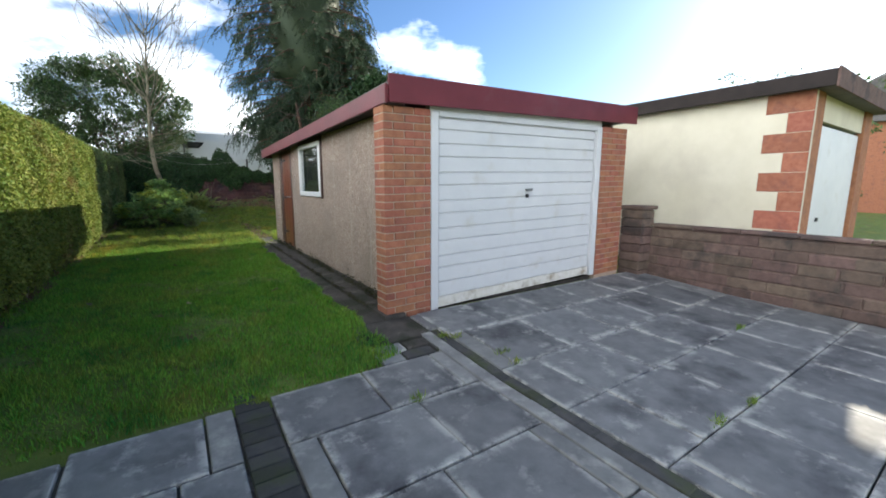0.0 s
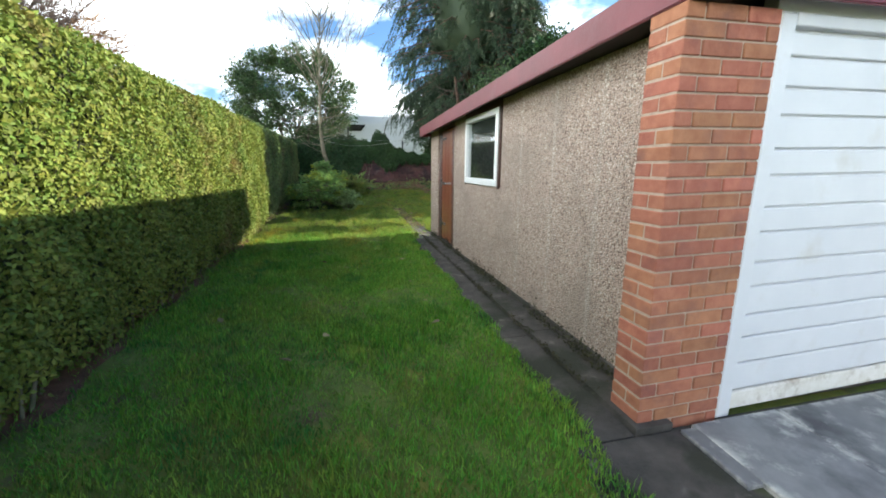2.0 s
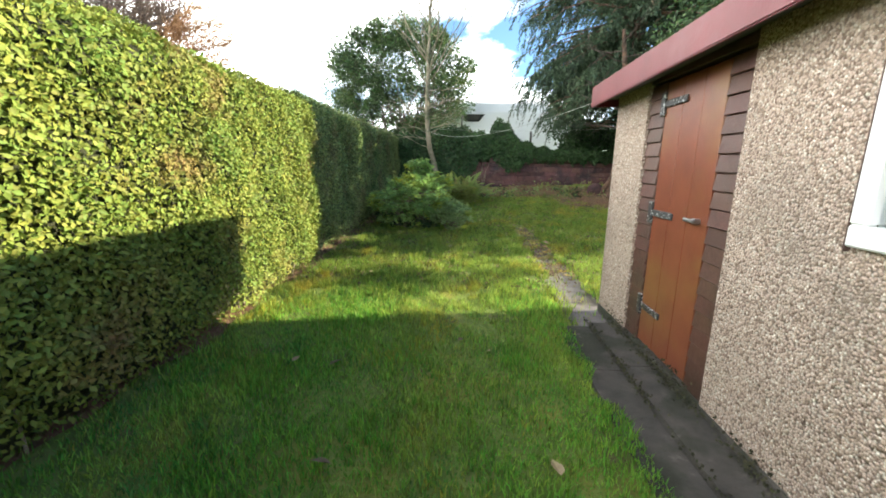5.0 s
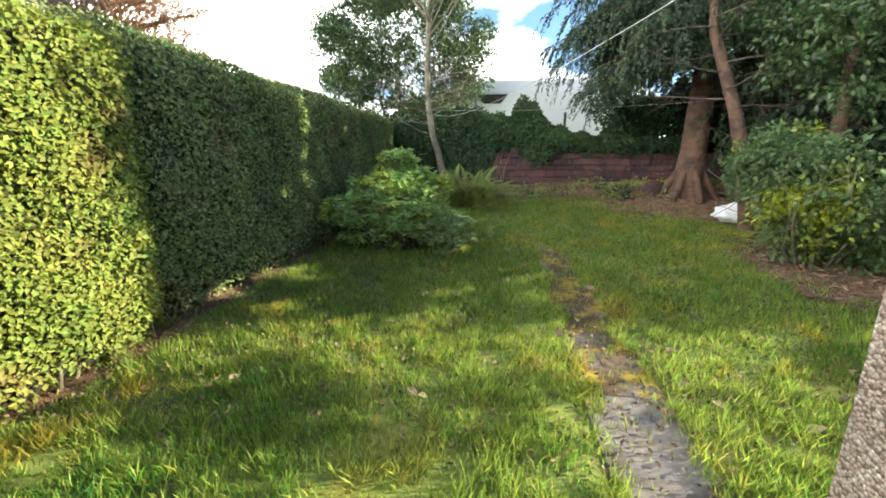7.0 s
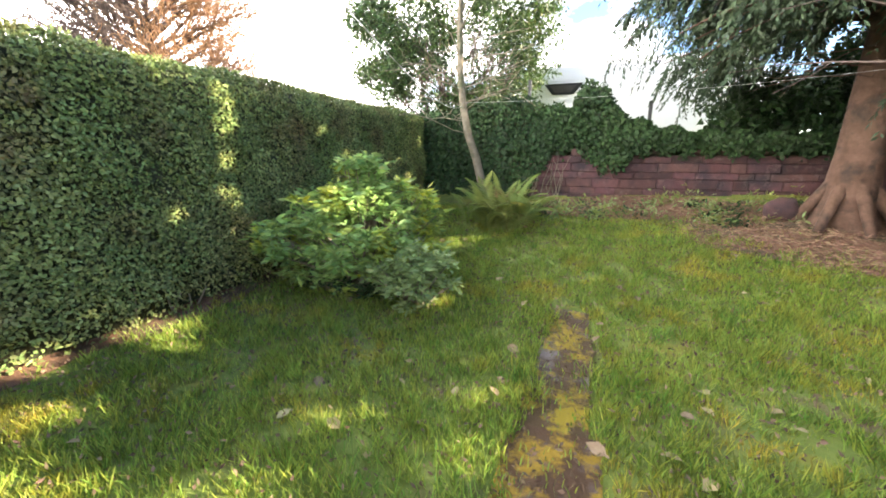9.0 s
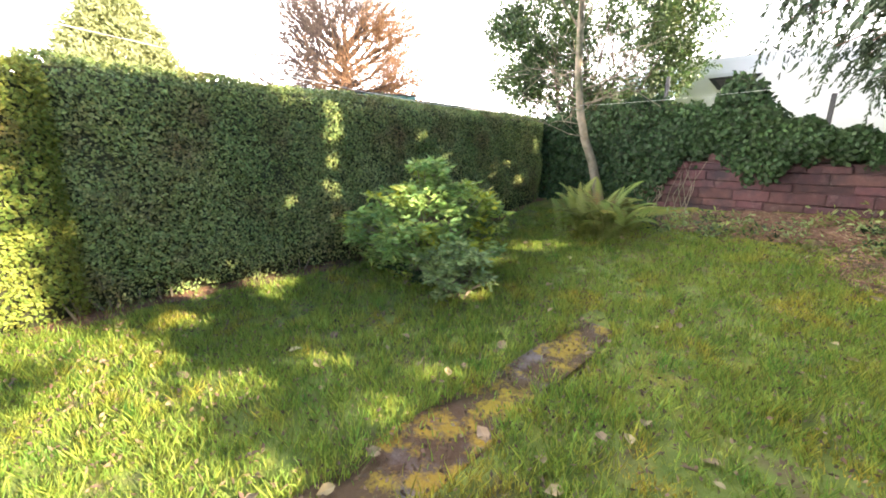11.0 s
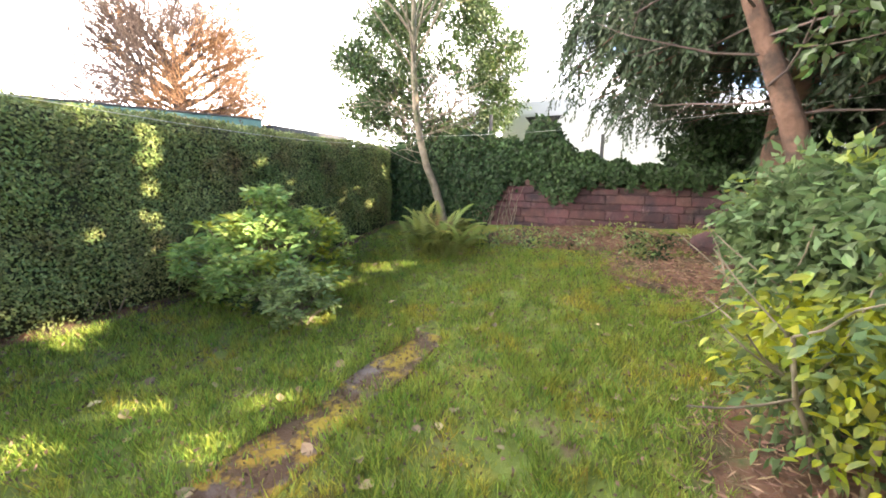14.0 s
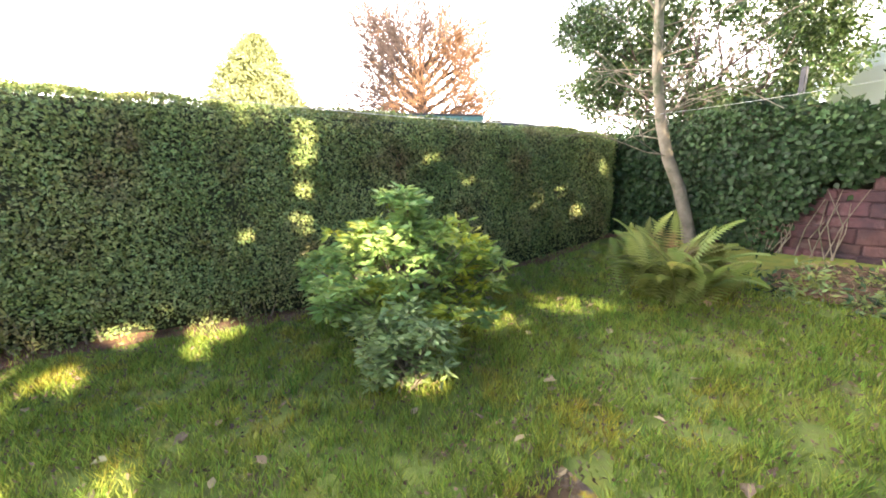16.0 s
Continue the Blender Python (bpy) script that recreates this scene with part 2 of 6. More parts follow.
M = dict(
    pebble=pebble_mat(),
    palepebble=pebble_mat("pale_cement_joint", 0.22),
    glass=glass_mat(),
    brick=mat("orange_brick", (0.29, 0.105, 0.06), (0.40, 0.165, 0.095), 14, 0.88, 0.5, 60, "object", 0.15, 0.012, stain=(0.20, 0.09, 0.07), sscale=5, srange=(0.52, 0.78)),
    mortar=mat("mortar", (0.36, 0.27, 0.21), (0.46, 0.36, 0.28), 30, 0.95, 0.5, 120),
    oldbrick=mat("old_red_stone", (0.08, 0.036, 0.036), (0.13, 0.06, 0.056), 9, 0.95, 0.9, 40, "object", 0.32, 0.018, stain=(0.04, 0.028, 0.032), sscale=1.6, srange=(0.46, 0.62), stain2=(0.15, 0.10, 0.09), s2scale=6, bdist=0.02),
    drivewall=mat("weathered_wall_block", (0.115, 0.078, 0.064), (0.185, 0.125, 0.102), 8, 0.95, 0.7, 50, "object", 0.2, 0.02, stain=(0.07, 0.055, 0.05), sscale=3, bdist=0.02),
    maroon=mat("maroon_paint", (0.115, 0.014, 0.02), (0.155, 0.022, 0.03), 3, 0.42, 0.2, 18, stain=(0.17, 0.06, 0.065), sscale=2.6, srange=(0.58, 0.9), spec=0.35),
    soffit=mat("dark_soffit", (0.02, 0.015, 0.014), (0.035, 0.025, 0.022), 5, 0.9, 0.1),
    whitepaint=mat("white_paint", (0.60, 0.61, 0.63), (0.66, 0.665, 0.68), 3, 0.45, 0.12, 40, stain=(0.52, 0.50, 0.46), sscale=3.5, srange=(0.58, 0.85), bdist=0.002),
    dirtywhite=mat("dirty_white_paint", (0.60, 0.57, 0.50), (0.74, 0.72, 0.68), 9, 0.6, 0.3, 50, stain=(0.30, 0.24, 0.17), sscale=7, srange=(0.52, 0.72)),
    upvc=mat("white_upvc", (0.78, 0.79, 0.79), (0.83, 0.83, 0.82), 2, 0.3, 0.03, 30, stain=(0.66, 0.66, 0.62), sscale=4, srange=(0.6, 0.9)),
    brownboard=mat("brown_stained_board", (0.06, 0.025, 0.02), (0.095, 0.042, 0.033), 22, 0.42, 0.35, 60, "object", 0.18, 0.01, stain=(0.055, 0.03, 0.022), sscale=4),
    browndoor=mat("red_brown_door_paint", (0.15, 0.042, 0.024), (0.20, 0.06, 0.032), 5, 0.36, 0.15, 30, stain=(0.20, 0.10, 0.035), sscale=1.6, srange=(0.5, 0.75)),
    iron=mat("worn_iron", (0.03, 0.03, 0.035), (0.08, 0.08, 0.085), 40, 0.5, 0.3, 90, stain=(0.45, 0.47, 0.48), sscale=38, srange=(0.55, 0.62), metal=0.5),
    steel=mat("dull_steel", (0.25, 0.25, 0.25), (0.38, 0.38, 0.38), 20, 0.4, 0.1, metal=0.9),
    concrete=mat("dark_damp_concrete", (0.04, 0.036, 0.032), (0.095, 0.083, 0.072), 6, 0.9, 0.9, 45, "object", 0.12, 0.01, stain=(0.028, 0.03, 0.018), sscale=2.6, srange=(0.48, 0.6), stain2=(0.18, 0.16, 0.14), s2scale=6, s2range=(0.6, 0.74), bdist=0.02),
    slab=mat("grey_paving_slab", (0.155, 0.157, 0.16), (0.225, 0.225, 0.225), 7, 0.7, 0.5, 90, "object", 0.17, 0.01, stain=(0.075, 0.075, 0.08), sscale=2.1, srange=(0.5, 0.68), stain2=(0.38, 0.375, 0.35), s2scale=5.5, s2range=(0.57, 0.72), bdist=0.004, rim=(0.46, 0.45, 0.42)),
    paleslab=mat("pale_lichen_slab", (0.17, 0.17, 0.17), (0.27, 0.27, 0.26), 5, 0.75, 0.4, 60, "object", 0.15, 0.01, stain=(0.40, 0.39, 0.36), sscale=6, srange=(0.5, 0.7), bdist=0.004),
    sett=mat("dark_paver", (0.045, 0.045, 0.046), (0.075, 0.073, 0.07), 12, 0.85, 0.5, 60, "object", 0.25, 0.01, stain=(0.05, 0.06, 0.03), sscale=3),
    bedding=mat("joint_sand_and_moss", (0.045, 0.043, 0.035), (0.10, 0.092, 0.078), 14, 0.98, 0.5, 80, stain=(0.06, 0.075, 0.025), sscale=4, stain2=(0.22, 0.21, 0.18), s2scale=3, s2range=(0.55, 0.7)),
    mossslab=mat("mossy_path_slab", (0.12, 0.095, 0.09), (0.20, 0.17, 0.17), 9, 0.65, 0.9, 40, "object", 0.1, 0.01, stain=(0.08, 0.042, 0.015), sscale=2.6, srange=(0.36, 0.5), stain2=(0.34, 0.235, 0.015), s2scale=3.8, s2range=(0.49, 0.58), bdist=0.03),
    pathslab=mat("damp_grey_path_slab", (0.12, 0.105, 0.10), (0.20, 0.18, 0.172), 8, 0.75, 0.7, 50, "object", 0.12, 0.01, stain=(0.05, 0.04, 0.03), sscale=3.0, srange=(0.5, 0.66), stain2=(0.20, 0.16, 0.03), s2scale=4.5, s2range=(0.6, 0.7), bdist=0.015),
    soil=mat("leaf_litter_soil", (0.12, 0.062, 0.036), (0.23, 0.12, 0.07), 12, 0.98, 0.9, 60, stain=(0.06, 0.05, 0.025), sscale=2, stain2=(0.07, 0.10, 0.03), s2scale=3, bdist=0.03),
    ground=mat("turf", (0.10, 0.155, 0.025), (0.17, 0.215, 0.04), 9, 0.98, 0.8, 50, stain=(0.12, 0.085, 0.045), sscale=3, srange=(0.56, 0.7), stain2=(0.22, 0.21, 0.035), s2scale=1.7, s2range=(0.52, 0.64), bdist=0.02),
    grass=mat("grass_blade", (0.165, 0.255, 0.042), (0.265, 0.35, 0.07), 2.2, 0.55, 0, None, "island", 0.55, 0.035, stain=(0.39, 0.34, 0.055), sscale=1.9, srange=(0.52, 0.66), stain2=(0.125, 0.245, 0.045), s2scale=3.2, s2range=(0.54, 0.64), leaf=0.5, spec=0.25),
    lushgrass=mat("lush_grass_blade", (0.13, 0.32, 0.04), (0.22, 0.41, 0.065), 2.0, 0.55, 0, None, "island", 0.5, 0.03, stain=(0.29, 0.38, 0.07), sscale=1.8, srange=(0.52, 0.7), stain2=(0.085, 0.24, 0.05), s2scale=2.6, s2range=(0.52, 0.64), leaf=0.52, spec=0.25),
    hedge=mat("privet_leaf", (0.118, 0.175, 0.034), (0.218, 0.252, 0.052), 2.2, 0.6, 0, None, "island", 0.3, 0.03, stain=(0.24, 0.165, 0.065), sscale=1.9, srange=(0.55, 0.75), leaf=0.25, spec=0.2),
    hedgedark=mat("dark_privet_leaf", (0.13, 0.20, 0.062), (0.24, 0.285, 0.105), 1.4, 0.55, 0, None, "island", 0.5, 0.03, stain=(0.185, 0.13, 0.06), sscale=1.7, srange=(0.5, 0.74), leaf=0.2, spec=0.25),
    # very dark filler colour, standing in for shade within hedge and ivy
    hedgecore=mat("hedge_inside_shade", (0.028, 0.036, 0.013), (0.055, 0.058, 0.022), 18, 0.98, 1.0, 40, bdist=0.05),
    ivy=mat("ivy_leaf", (0.018, 0.044, 0.015), (0.038, 0.078, 0.024), 2, 0.55, 0, None, "island", 0.5, 0.02, leaf=0.06, spec=0.25),
    conifer=mat("conifer_spray", (0.026, 0.05, 0.024), (0.05, 0.082, 0.034), 1.2, 0.65, 0, None, "island", 0.4, 0.025, stain=(0.09, 0.105, 0.035), sscale=0.9, srange=(0.58, 0.75), leaf=0.15),
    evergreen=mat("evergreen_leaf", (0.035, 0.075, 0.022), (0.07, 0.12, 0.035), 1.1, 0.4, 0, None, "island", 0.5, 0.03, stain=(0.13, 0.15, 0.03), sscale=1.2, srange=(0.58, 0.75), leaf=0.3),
    # yellow patches put sunlit highlights into the shrub's leaf colour
    shrub=mat("shrub_leaf", (0.19, 0.33, 0.10), (0.29, 0.43, 0.14), 2.5, 0.5, 0, None, "island", 0.35, 0.025, stain=(0.38, 0.42, 0.05), sscale=2.2, srange=(0.5, 0.64), leaf=0.4, spec=0.3),
    blueshrub=mat("grey_green_shrub_leaf", (0.19, 0.28, 0.10), (0.28, 0.37, 0.15), 3, 0.5, 0, None, "island", 0.35, 0.02, leaf=0.35, spec=0.3),
    # in both broad leaf materials the yellow stands in for sunlight on leaves
    elder=mat("broad_green_leaf", (0.085, 0.15, 0.06), (0.135, 0.205, 0.085), 2.2, 0.55, 0, None, "island", 0.4, 0.02, stain=(0.27, 0.31, 0.02), sscale=1.6, srange=(0.54, 0.66), leaf=0.4, spec=0.3),
    elderpiece=mat("broad_green_leaf_single", (0.08, 0.15, 0.05), (0.15, 0.23, 0.07), 2.2, 0.4, 0, None, "object", 0.3, 0.02, stain=(0.33, 0.36, 0.02), sscale=1.6, srange=(0.48, 0.6), leaf=0.4),
    fern=mat("fern_frond", (0.17, 0.24, 0.055), (0.27, 0.32, 0.09), 4, 0.55, 0, None, "object", 0.35, 0.03, stain=(0.24, 0.17, 0.06), sscale=2.5, srange=(0.55, 0.7), leaf=0.35),
    bark=mat("grey_bark", (0.16, 0.13, 0.09), (0.27, 0.235, 0.17), 9, 0.9, 0.6, 40, stain=(0.10, 0.11, 0.06), sscale=5),
    redbark=mat("fibrous_brown_bark", (0.10, 0.055, 0.035), (0.19, 0.11, 0.075), 7, 0.95, 1.0, 26, stain=(0.06, 0.04, 0.03), sscale=4, bdist=0.03),
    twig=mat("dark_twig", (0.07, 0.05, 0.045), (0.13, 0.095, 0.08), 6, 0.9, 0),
    # orange for the sunward side of the bare tree, sunlight put into the colour
    orangetwig=mat("sunlit_orange_twig", (0.20, 0.105, 0.06), (0.33, 0.19, 0.10), 1.0, 0.9, 0, leaf=0.2),
    fargreen=mat("far_green_leaf", (0.19, 0.22, 0.09), (0.29, 0.31, 0.15), 0.8, 0.6, 0, None, "island", 0.35, 0.02, leaf=0.3),
    cream=mat("cream_render", (0.62, 0.57, 0.44), (0.70, 0.65, 0.52), 2, 0.85, 0.25, 70, stain=(0.55, 0.50, 0.40), sscale=1.1, srange=(0.5, 0.8)),
    roofgrey=mat("grey_roof_felt", (0.09, 0.085, 0.085), (0.14, 0.13, 0.125), 6, 0.9, 0.4, 50),
    teal=mat("teal_roof_sheet", (0.10, 0.24, 0.22), (0.15, 0.31, 0.28), 1.5, 0.5, 0.1, 12),
    caravan=mat("white_caravan_panel", (0.74, 0.76, 0.79), (0.8, 0.82, 0.84), 1, 0.3, 0.02),
    dark=mat("dark_trim", (0.02, 0.022, 0.025), (0.04, 0.042, 0.045), 4, 0.5, 0.1),
    bag=mat("white_plastic_sack", (0.68, 0.69, 0.72), (0.8, 0.8, 0.8), 9, 0.45, 0.5, 25, bdist=0.03),
    line=mat("white_washing_line", (0.42, 0.42, 0.40), (0.5, 0.5, 0.48), 20, 0.6, 0),
    dryleaf=mat("fallen_leaf", (0.18, 0.13, 0.06), (0.33, 0.27, 0.15), 12, 0.75, 0.2, 60, "object", 0.45, 0.03, leaf=0.15),
    moss=mat("dark_moss", (0.03, 0.034, 0.016), (0.075, 0.07, 0.035), 9, 0.95, 0, None, "island", 0.5, 0.03),
    straw=mat("dry_straw_and_needles", (0.17, 0.10, 0.06), (0.32, 0.21, 0.13), 5, 0.85, 0, None, "island", 0.5, 0.03),
    litter=mat("leaf_litter", (0.09, 0.06, 0.035), (0.20, 0.14, 0.08), 6, 0.85, 0, None, "island", 0.5, 0.03),
    interior=mat("garage_inside", (0.10, 0.09, 0.08), (0.15, 0.135, 0.12), 3, 0.9, 0.1),
    timber=mat("bare_timber", (0.28, 0.19, 0.10), (0.38, 0.27, 0.16), 10, 0.7, 0.2),
)

# ---- geometry helpers ----
rng = np.random.default_rng(7)


def root_at(ob):
    while ob.parent:
        ob = ob.parent
    return ob.location


def thing(name, at, label, category, group="", kind=""):
    ob = new(name)
    ob.empty_display_size = 0.2
    ob.location = at
    return tagged(ob, label, category, group, kind)


def link(name, me, material, parent=None, label=""):
    if material and not me.materials:
        me.materials.append(material)
    ob = new(name, me)
    if parent:
        ob.parent = parent
    if label:
        ob["label"] = label
    return ob


def part(name, bm, material, parent=None, label="", smooth=False):
    """One mesh object from a bmesh in world places."""
    if parent:
        bmesh.ops.translate(bm, vec=-root_at(parent), verts=bm.verts)
    me = bpy.data.meshes.new(name)
    bm.to_mesh(me)
    bm.free()
    if smooth:
        me.shade_smooth()
    return link(name, me, material, parent, label)


def arrays(name, verts, faces, material, parent=None, label="", smooth=False):
    """One mesh object from arrays of places (n, 3) and faces (m, k)."""
    verts, faces = np.asarray(verts, dtype=np.float32), np.asarray(faces, dtype=np.int32)
    if parent:
        verts = verts - np.array(root_at(parent), dtype=np.float32)
    me = bpy.data.meshes.new(name)
    me.vertices.add(len(verts))
    me.vertices.foreach_set("co", verts.ravel())
    k = faces.shape[1]
    me.loops.add(faces.size)
    me.loops.foreach_set("vertex_index", faces.ravel())
    me.polygons.add(len(faces))
    me.polygons.foreach_set("loop_start", np.arange(0, faces.size, k, dtype=np.int32))
    me.polygons.foreach_set("loop_total", np.full(len(faces), k, dtype=np.int32))
    me.update(calc_edges=True)
    if smooth:
        me.shade_smooth()
    return link(name, me, material, parent, label)


def box(bm, x0, x1, y0, y1, z0, z1, bevel=0.0):
    r = bmesh.ops.create_cube(bm, size=1.0)
    vs = r["verts"]
    bmesh.ops.scale(bm, vec=(x1 - x0, y1 - y0, z1 - z0), verts=vs)
    bmesh.ops.translate(bm, vec=((x0 + x1) / 2, (y0 + y1) / 2, (z0 + z1) / 2), verts=vs)
    if bevel:
        es = list({e for v in vs for e in v.link_edges})
        bmesh.ops.bevel(bm, geom=es, offset=bevel, segments=1, affect="EDGES", profile=0.7)
    return bm


def boxm(*a, bevel=0.0):
    return box(bmesh.new(), *a, bevel=bevel)


def lean(bm, rate=0.025, x0=1.83):
    for v in bm.verts:
        v.co.z += rate * (v.co.x - x0)
    return bm


def unit(v):
    return v / np.maximum(np.linalg.norm(v, axis=1, keepdims=True), 1e-9)


def leaves(at, out, length, width, droop=0.0, spread=0.8, gen=rng, flat=False):
    """Folded diamond leaves at places, pointing roughly outwards, or lying flat against a clipped face."""
    n = len(at)
    if flat:
        face = unit(out + gen.normal(0, spread, (n, 3)))
        d = unit(np.cross(face, gen.normal(0, 1, (n, 3))) + 0.3 * face + np.array([0, 0, -droop]))
        side = unit(np.cross(d, face))
    else:
        d = unit(out + gen.normal(0, spread, (n, 3)) + np.array([0, 0, -droop]))
        side = unit(np.cross(d, gen.normal(0, 1, (n, 3))))
    up = np.cross(side, d)
    L = (length * gen.uniform(0.65, 1.3, n))[:, None]
    W = (width * gen.uniform(0.7, 1.25, n))[:, None]
    mid = at + d * L * 0.45
    v = np.stack([at, mid + side * W * 0.5 + up * W * 0.18, at + d * L, mid - side * W * 0.5 + up * W * 0.18], 1).reshape(-1, 3)
    i = np.arange(n)[:, None] * 4
    f = np.concatenate([i + np.array([[0, 1, 2]]), i + np.array([[0, 2, 3]])], 1).reshape(-1, 3)
    return v, f


def tubes(segs, sides=5):
    """Tapered limbs from rows of (start, end, radius, radius)."""
    vs, fs, k = [], [], 0
    ang = np.arange(sides) * 2 * np.pi / sides
    for a, b, ra, rb in segs:
        a, b = np.asarray(a, float), np.asarray(b, float)
        d = b - a
        d = d / max(np.linalg.norm(d), 1e-9)
        s = np.cross(d, (0, 0, 1) if abs(d[2]) < 0.9 else (1, 0, 0))
        s = s / np.linalg.norm(s)
        u = np.cross(d, s)
        ring = np.cos(ang)[:, None] * s + np.sin(ang)[:, None] * u
        vs += [a + ring * ra, b + ring * rb]
        for i in range(sides):
            j = (i + 1) % sides
            fs.append((k + i, k + j, k + sides + j, k + sides + i))
        k += 2 * sides
    return np.concatenate(vs), np.array(fs)


def grow(at, d, length, radius, depth, segs, gen, turn=0.5, rise=0.15, kids=(2, 4), shrink=0.68, steps=3):
    """Limbs that fork; fills segs and returns the tips."""
    tips = []
    at, d = np.array(at, float), np.array(d, float)
    d = d / np.linalg.norm(d)
    r = radius
    for s in range(steps):
        e = at + d * length / steps
        r2 = r * 0.82
        segs.append((at, e, r, r2))
        at, r = e, r2
        d = d + gen.normal(0, 0.13, 3) + np.array([0, 0, rise * 0.4])
        d = d / np.linalg.norm(d)
        if depth > 0 and s >= 1:
            for _ in range(gen.integers(*kids)):
                q = d + gen.normal(0, turn, 3) + np.array([0, 0, rise])
                tips += grow(at, q, length * shrink * gen.uniform(0.7, 1.15), r * 0.62, depth - 1, segs, gen, turn, rise, kids, shrink, steps)
    if depth == 0:
        tips.append(at)
    return tips


def pipe(points, radii, sides=8):
    """One unbroken tapered tube along points."""
    p = np.asarray(points, float)
    d = unit(np.gradient(p, axis=0))
    ang = np.arange(sides) * 2 * np.pi / sides
    ref = np.array([0.0, 1.0, 0.0]) if abs(d[:, 1]).mean() < 0.8 else np.array([0.0, 0.0, 1.0])
    s = unit(np.cross(d, ref))
    u = np.cross(d, s)
    r = np.asarray(radii, float)[:, None, None]
    v = p[:, None] + r * (np.cos(ang)[None, :, None] * s[:, None] + np.sin(ang)[None, :, None] * u[:, None])
    n = len(p)
    f = [(i * sides + j, i * sides + (j + 1) % sides, (i + 1) * sides + (j + 1) % sides, (i + 1) * sides + j) for i in range(n - 1) for j in range(sides)]
    return v.reshape(-1, 3), np.array(f)


def ground_z(x, y):
    z = np.interp(y, (-40, 0, 2, 3.3, 6, 9, 13.5, 15, 16.5, 18.3, 19.2, 40), (-0.05, 0.0, 0.04, 0.13, 0.16, 0.18, 0.2, 0.3, 0.46, 0.76, 1.15, 1.3))
    tilt = np.interp(y, (10, 12.5), (0, 1)) * np.interp(x, (1, 4, 7), (0, 0.13, 0.2))
    return z + tilt


def paved(x, y):
    return (y < 2.58) & (x > -0.9) | (y < 8.93) & (x > 1.32) & (x < 6.1) | (y < 9.45) & (x > 1.78) & (x < 6.1) | (y <= 3.3) & (x > 1.2)

# ---- ground ----
gx = np.concatenate([[-2500, -600, -150, -50, -20, -9], np.linspace(-3.4, 7.4, 73), [9, 14, 30, 90, 400, 2500]])
gy = np.concatenate([[-2500, -500, -100, -30, -8, -3], np.linspace(-1, 20, 141), [23, 30, 60, 150, 600, 3000]])
GX, GY = np.meshgrid(gx, gy, indexing="ij")
GZ = ground_z(GX, GY) - 0.045 * paved(GX, GY) - 0.06 * ((GX > 1.47) & (GX < 1.98) & (GY > 8.9) & (GY < 14.0))
for a in range(len(gx)):
    for b in range(len(gy)):
        if -3.4 < gx[a] < 7.4 and -1 < gy[b] < 20 and not paved(gx[a], gy[b]):
            GZ[a, b] += 0.025 * noise.noise((gx[a] * 1.3, gy[b] * 1.3, 0))
gi = np.arange(len(gx) * len(gy)).reshape(len(gx), len(gy))
gf = np.stack([gi[:-1, :-1], gi[1:, :-1], gi[1:, 1:], gi[:-1, 1:]], -1).reshape(-1, 4)
tagged(arrays("ground", np.stack([GX, GY, GZ], -1).reshape(-1, 3), gf, M["ground"], smooth=True), "rough garden turf over dark soil", "ground", kind="structure")


def on_path(x, y):
    return (x > 1.55 + 0.04 * np.sin(y * 6.1) + 0.02 * np.sin(y * 17)) & (x < 1.9 + 0.04 * np.sin(y * 4.7 + 2) + 0.02 * np.sin(y * 15)) & (y > 8.9) & (y < 14.0 + 0.2 * np.sin(x * 9))


def soil_mask(x, y):
    """How bare the earth is, under the conifer and along the foot of the wall."""
    d = np.minimum(((x - 4.9) / 1.9) ** 2 + ((y - 16.6) / 1.5) ** 2, ((x - 2.4) / 1.6) ** 2 + ((y - 17.7) / 0.7) ** 2)
    d = np.minimum(d, ((x - 4.7) / 1.0) ** 2 + ((y - 12.7) / 1.4) ** 2)
    return np.clip(1.35 - d, 0, 1)


# bare earth bed, a thin skin of litter over the turf
sx, sy = np.meshgrid(np.linspace(0.9, 7.2, 80), np.linspace(11.2, 18.35, 90), indexing="ij")
wob = np.array([[noise.noise((a * 1.7, b * 1.7, 3)) for b in sy[0]] for a in sx[:, 0]])
keep = soil_mask(sx, sy) + 0.35 * wob > 0.28
sz = ground_z(sx, sy) + 0.022 + 0.03 * np.abs(wob)
si = np.arange(sx.size).reshape(sx.shape)
sf = np.stack([si[:-1, :-1], si[1:, :-1], si[1:, 1:], si[:-1, 1:]], -1)
sok = keep[:-1, :-1] & keep[1:, :-1] & keep[1:, 1:] & keep[:-1, 1:]
tagged(arrays("soil", np.stack([sx, sy, sz], -1).reshape(-1, 3), sf[sok], M["soil"], smooth=True), "bare reddish earth with leaf litter under the trees", "soil", kind="structure")


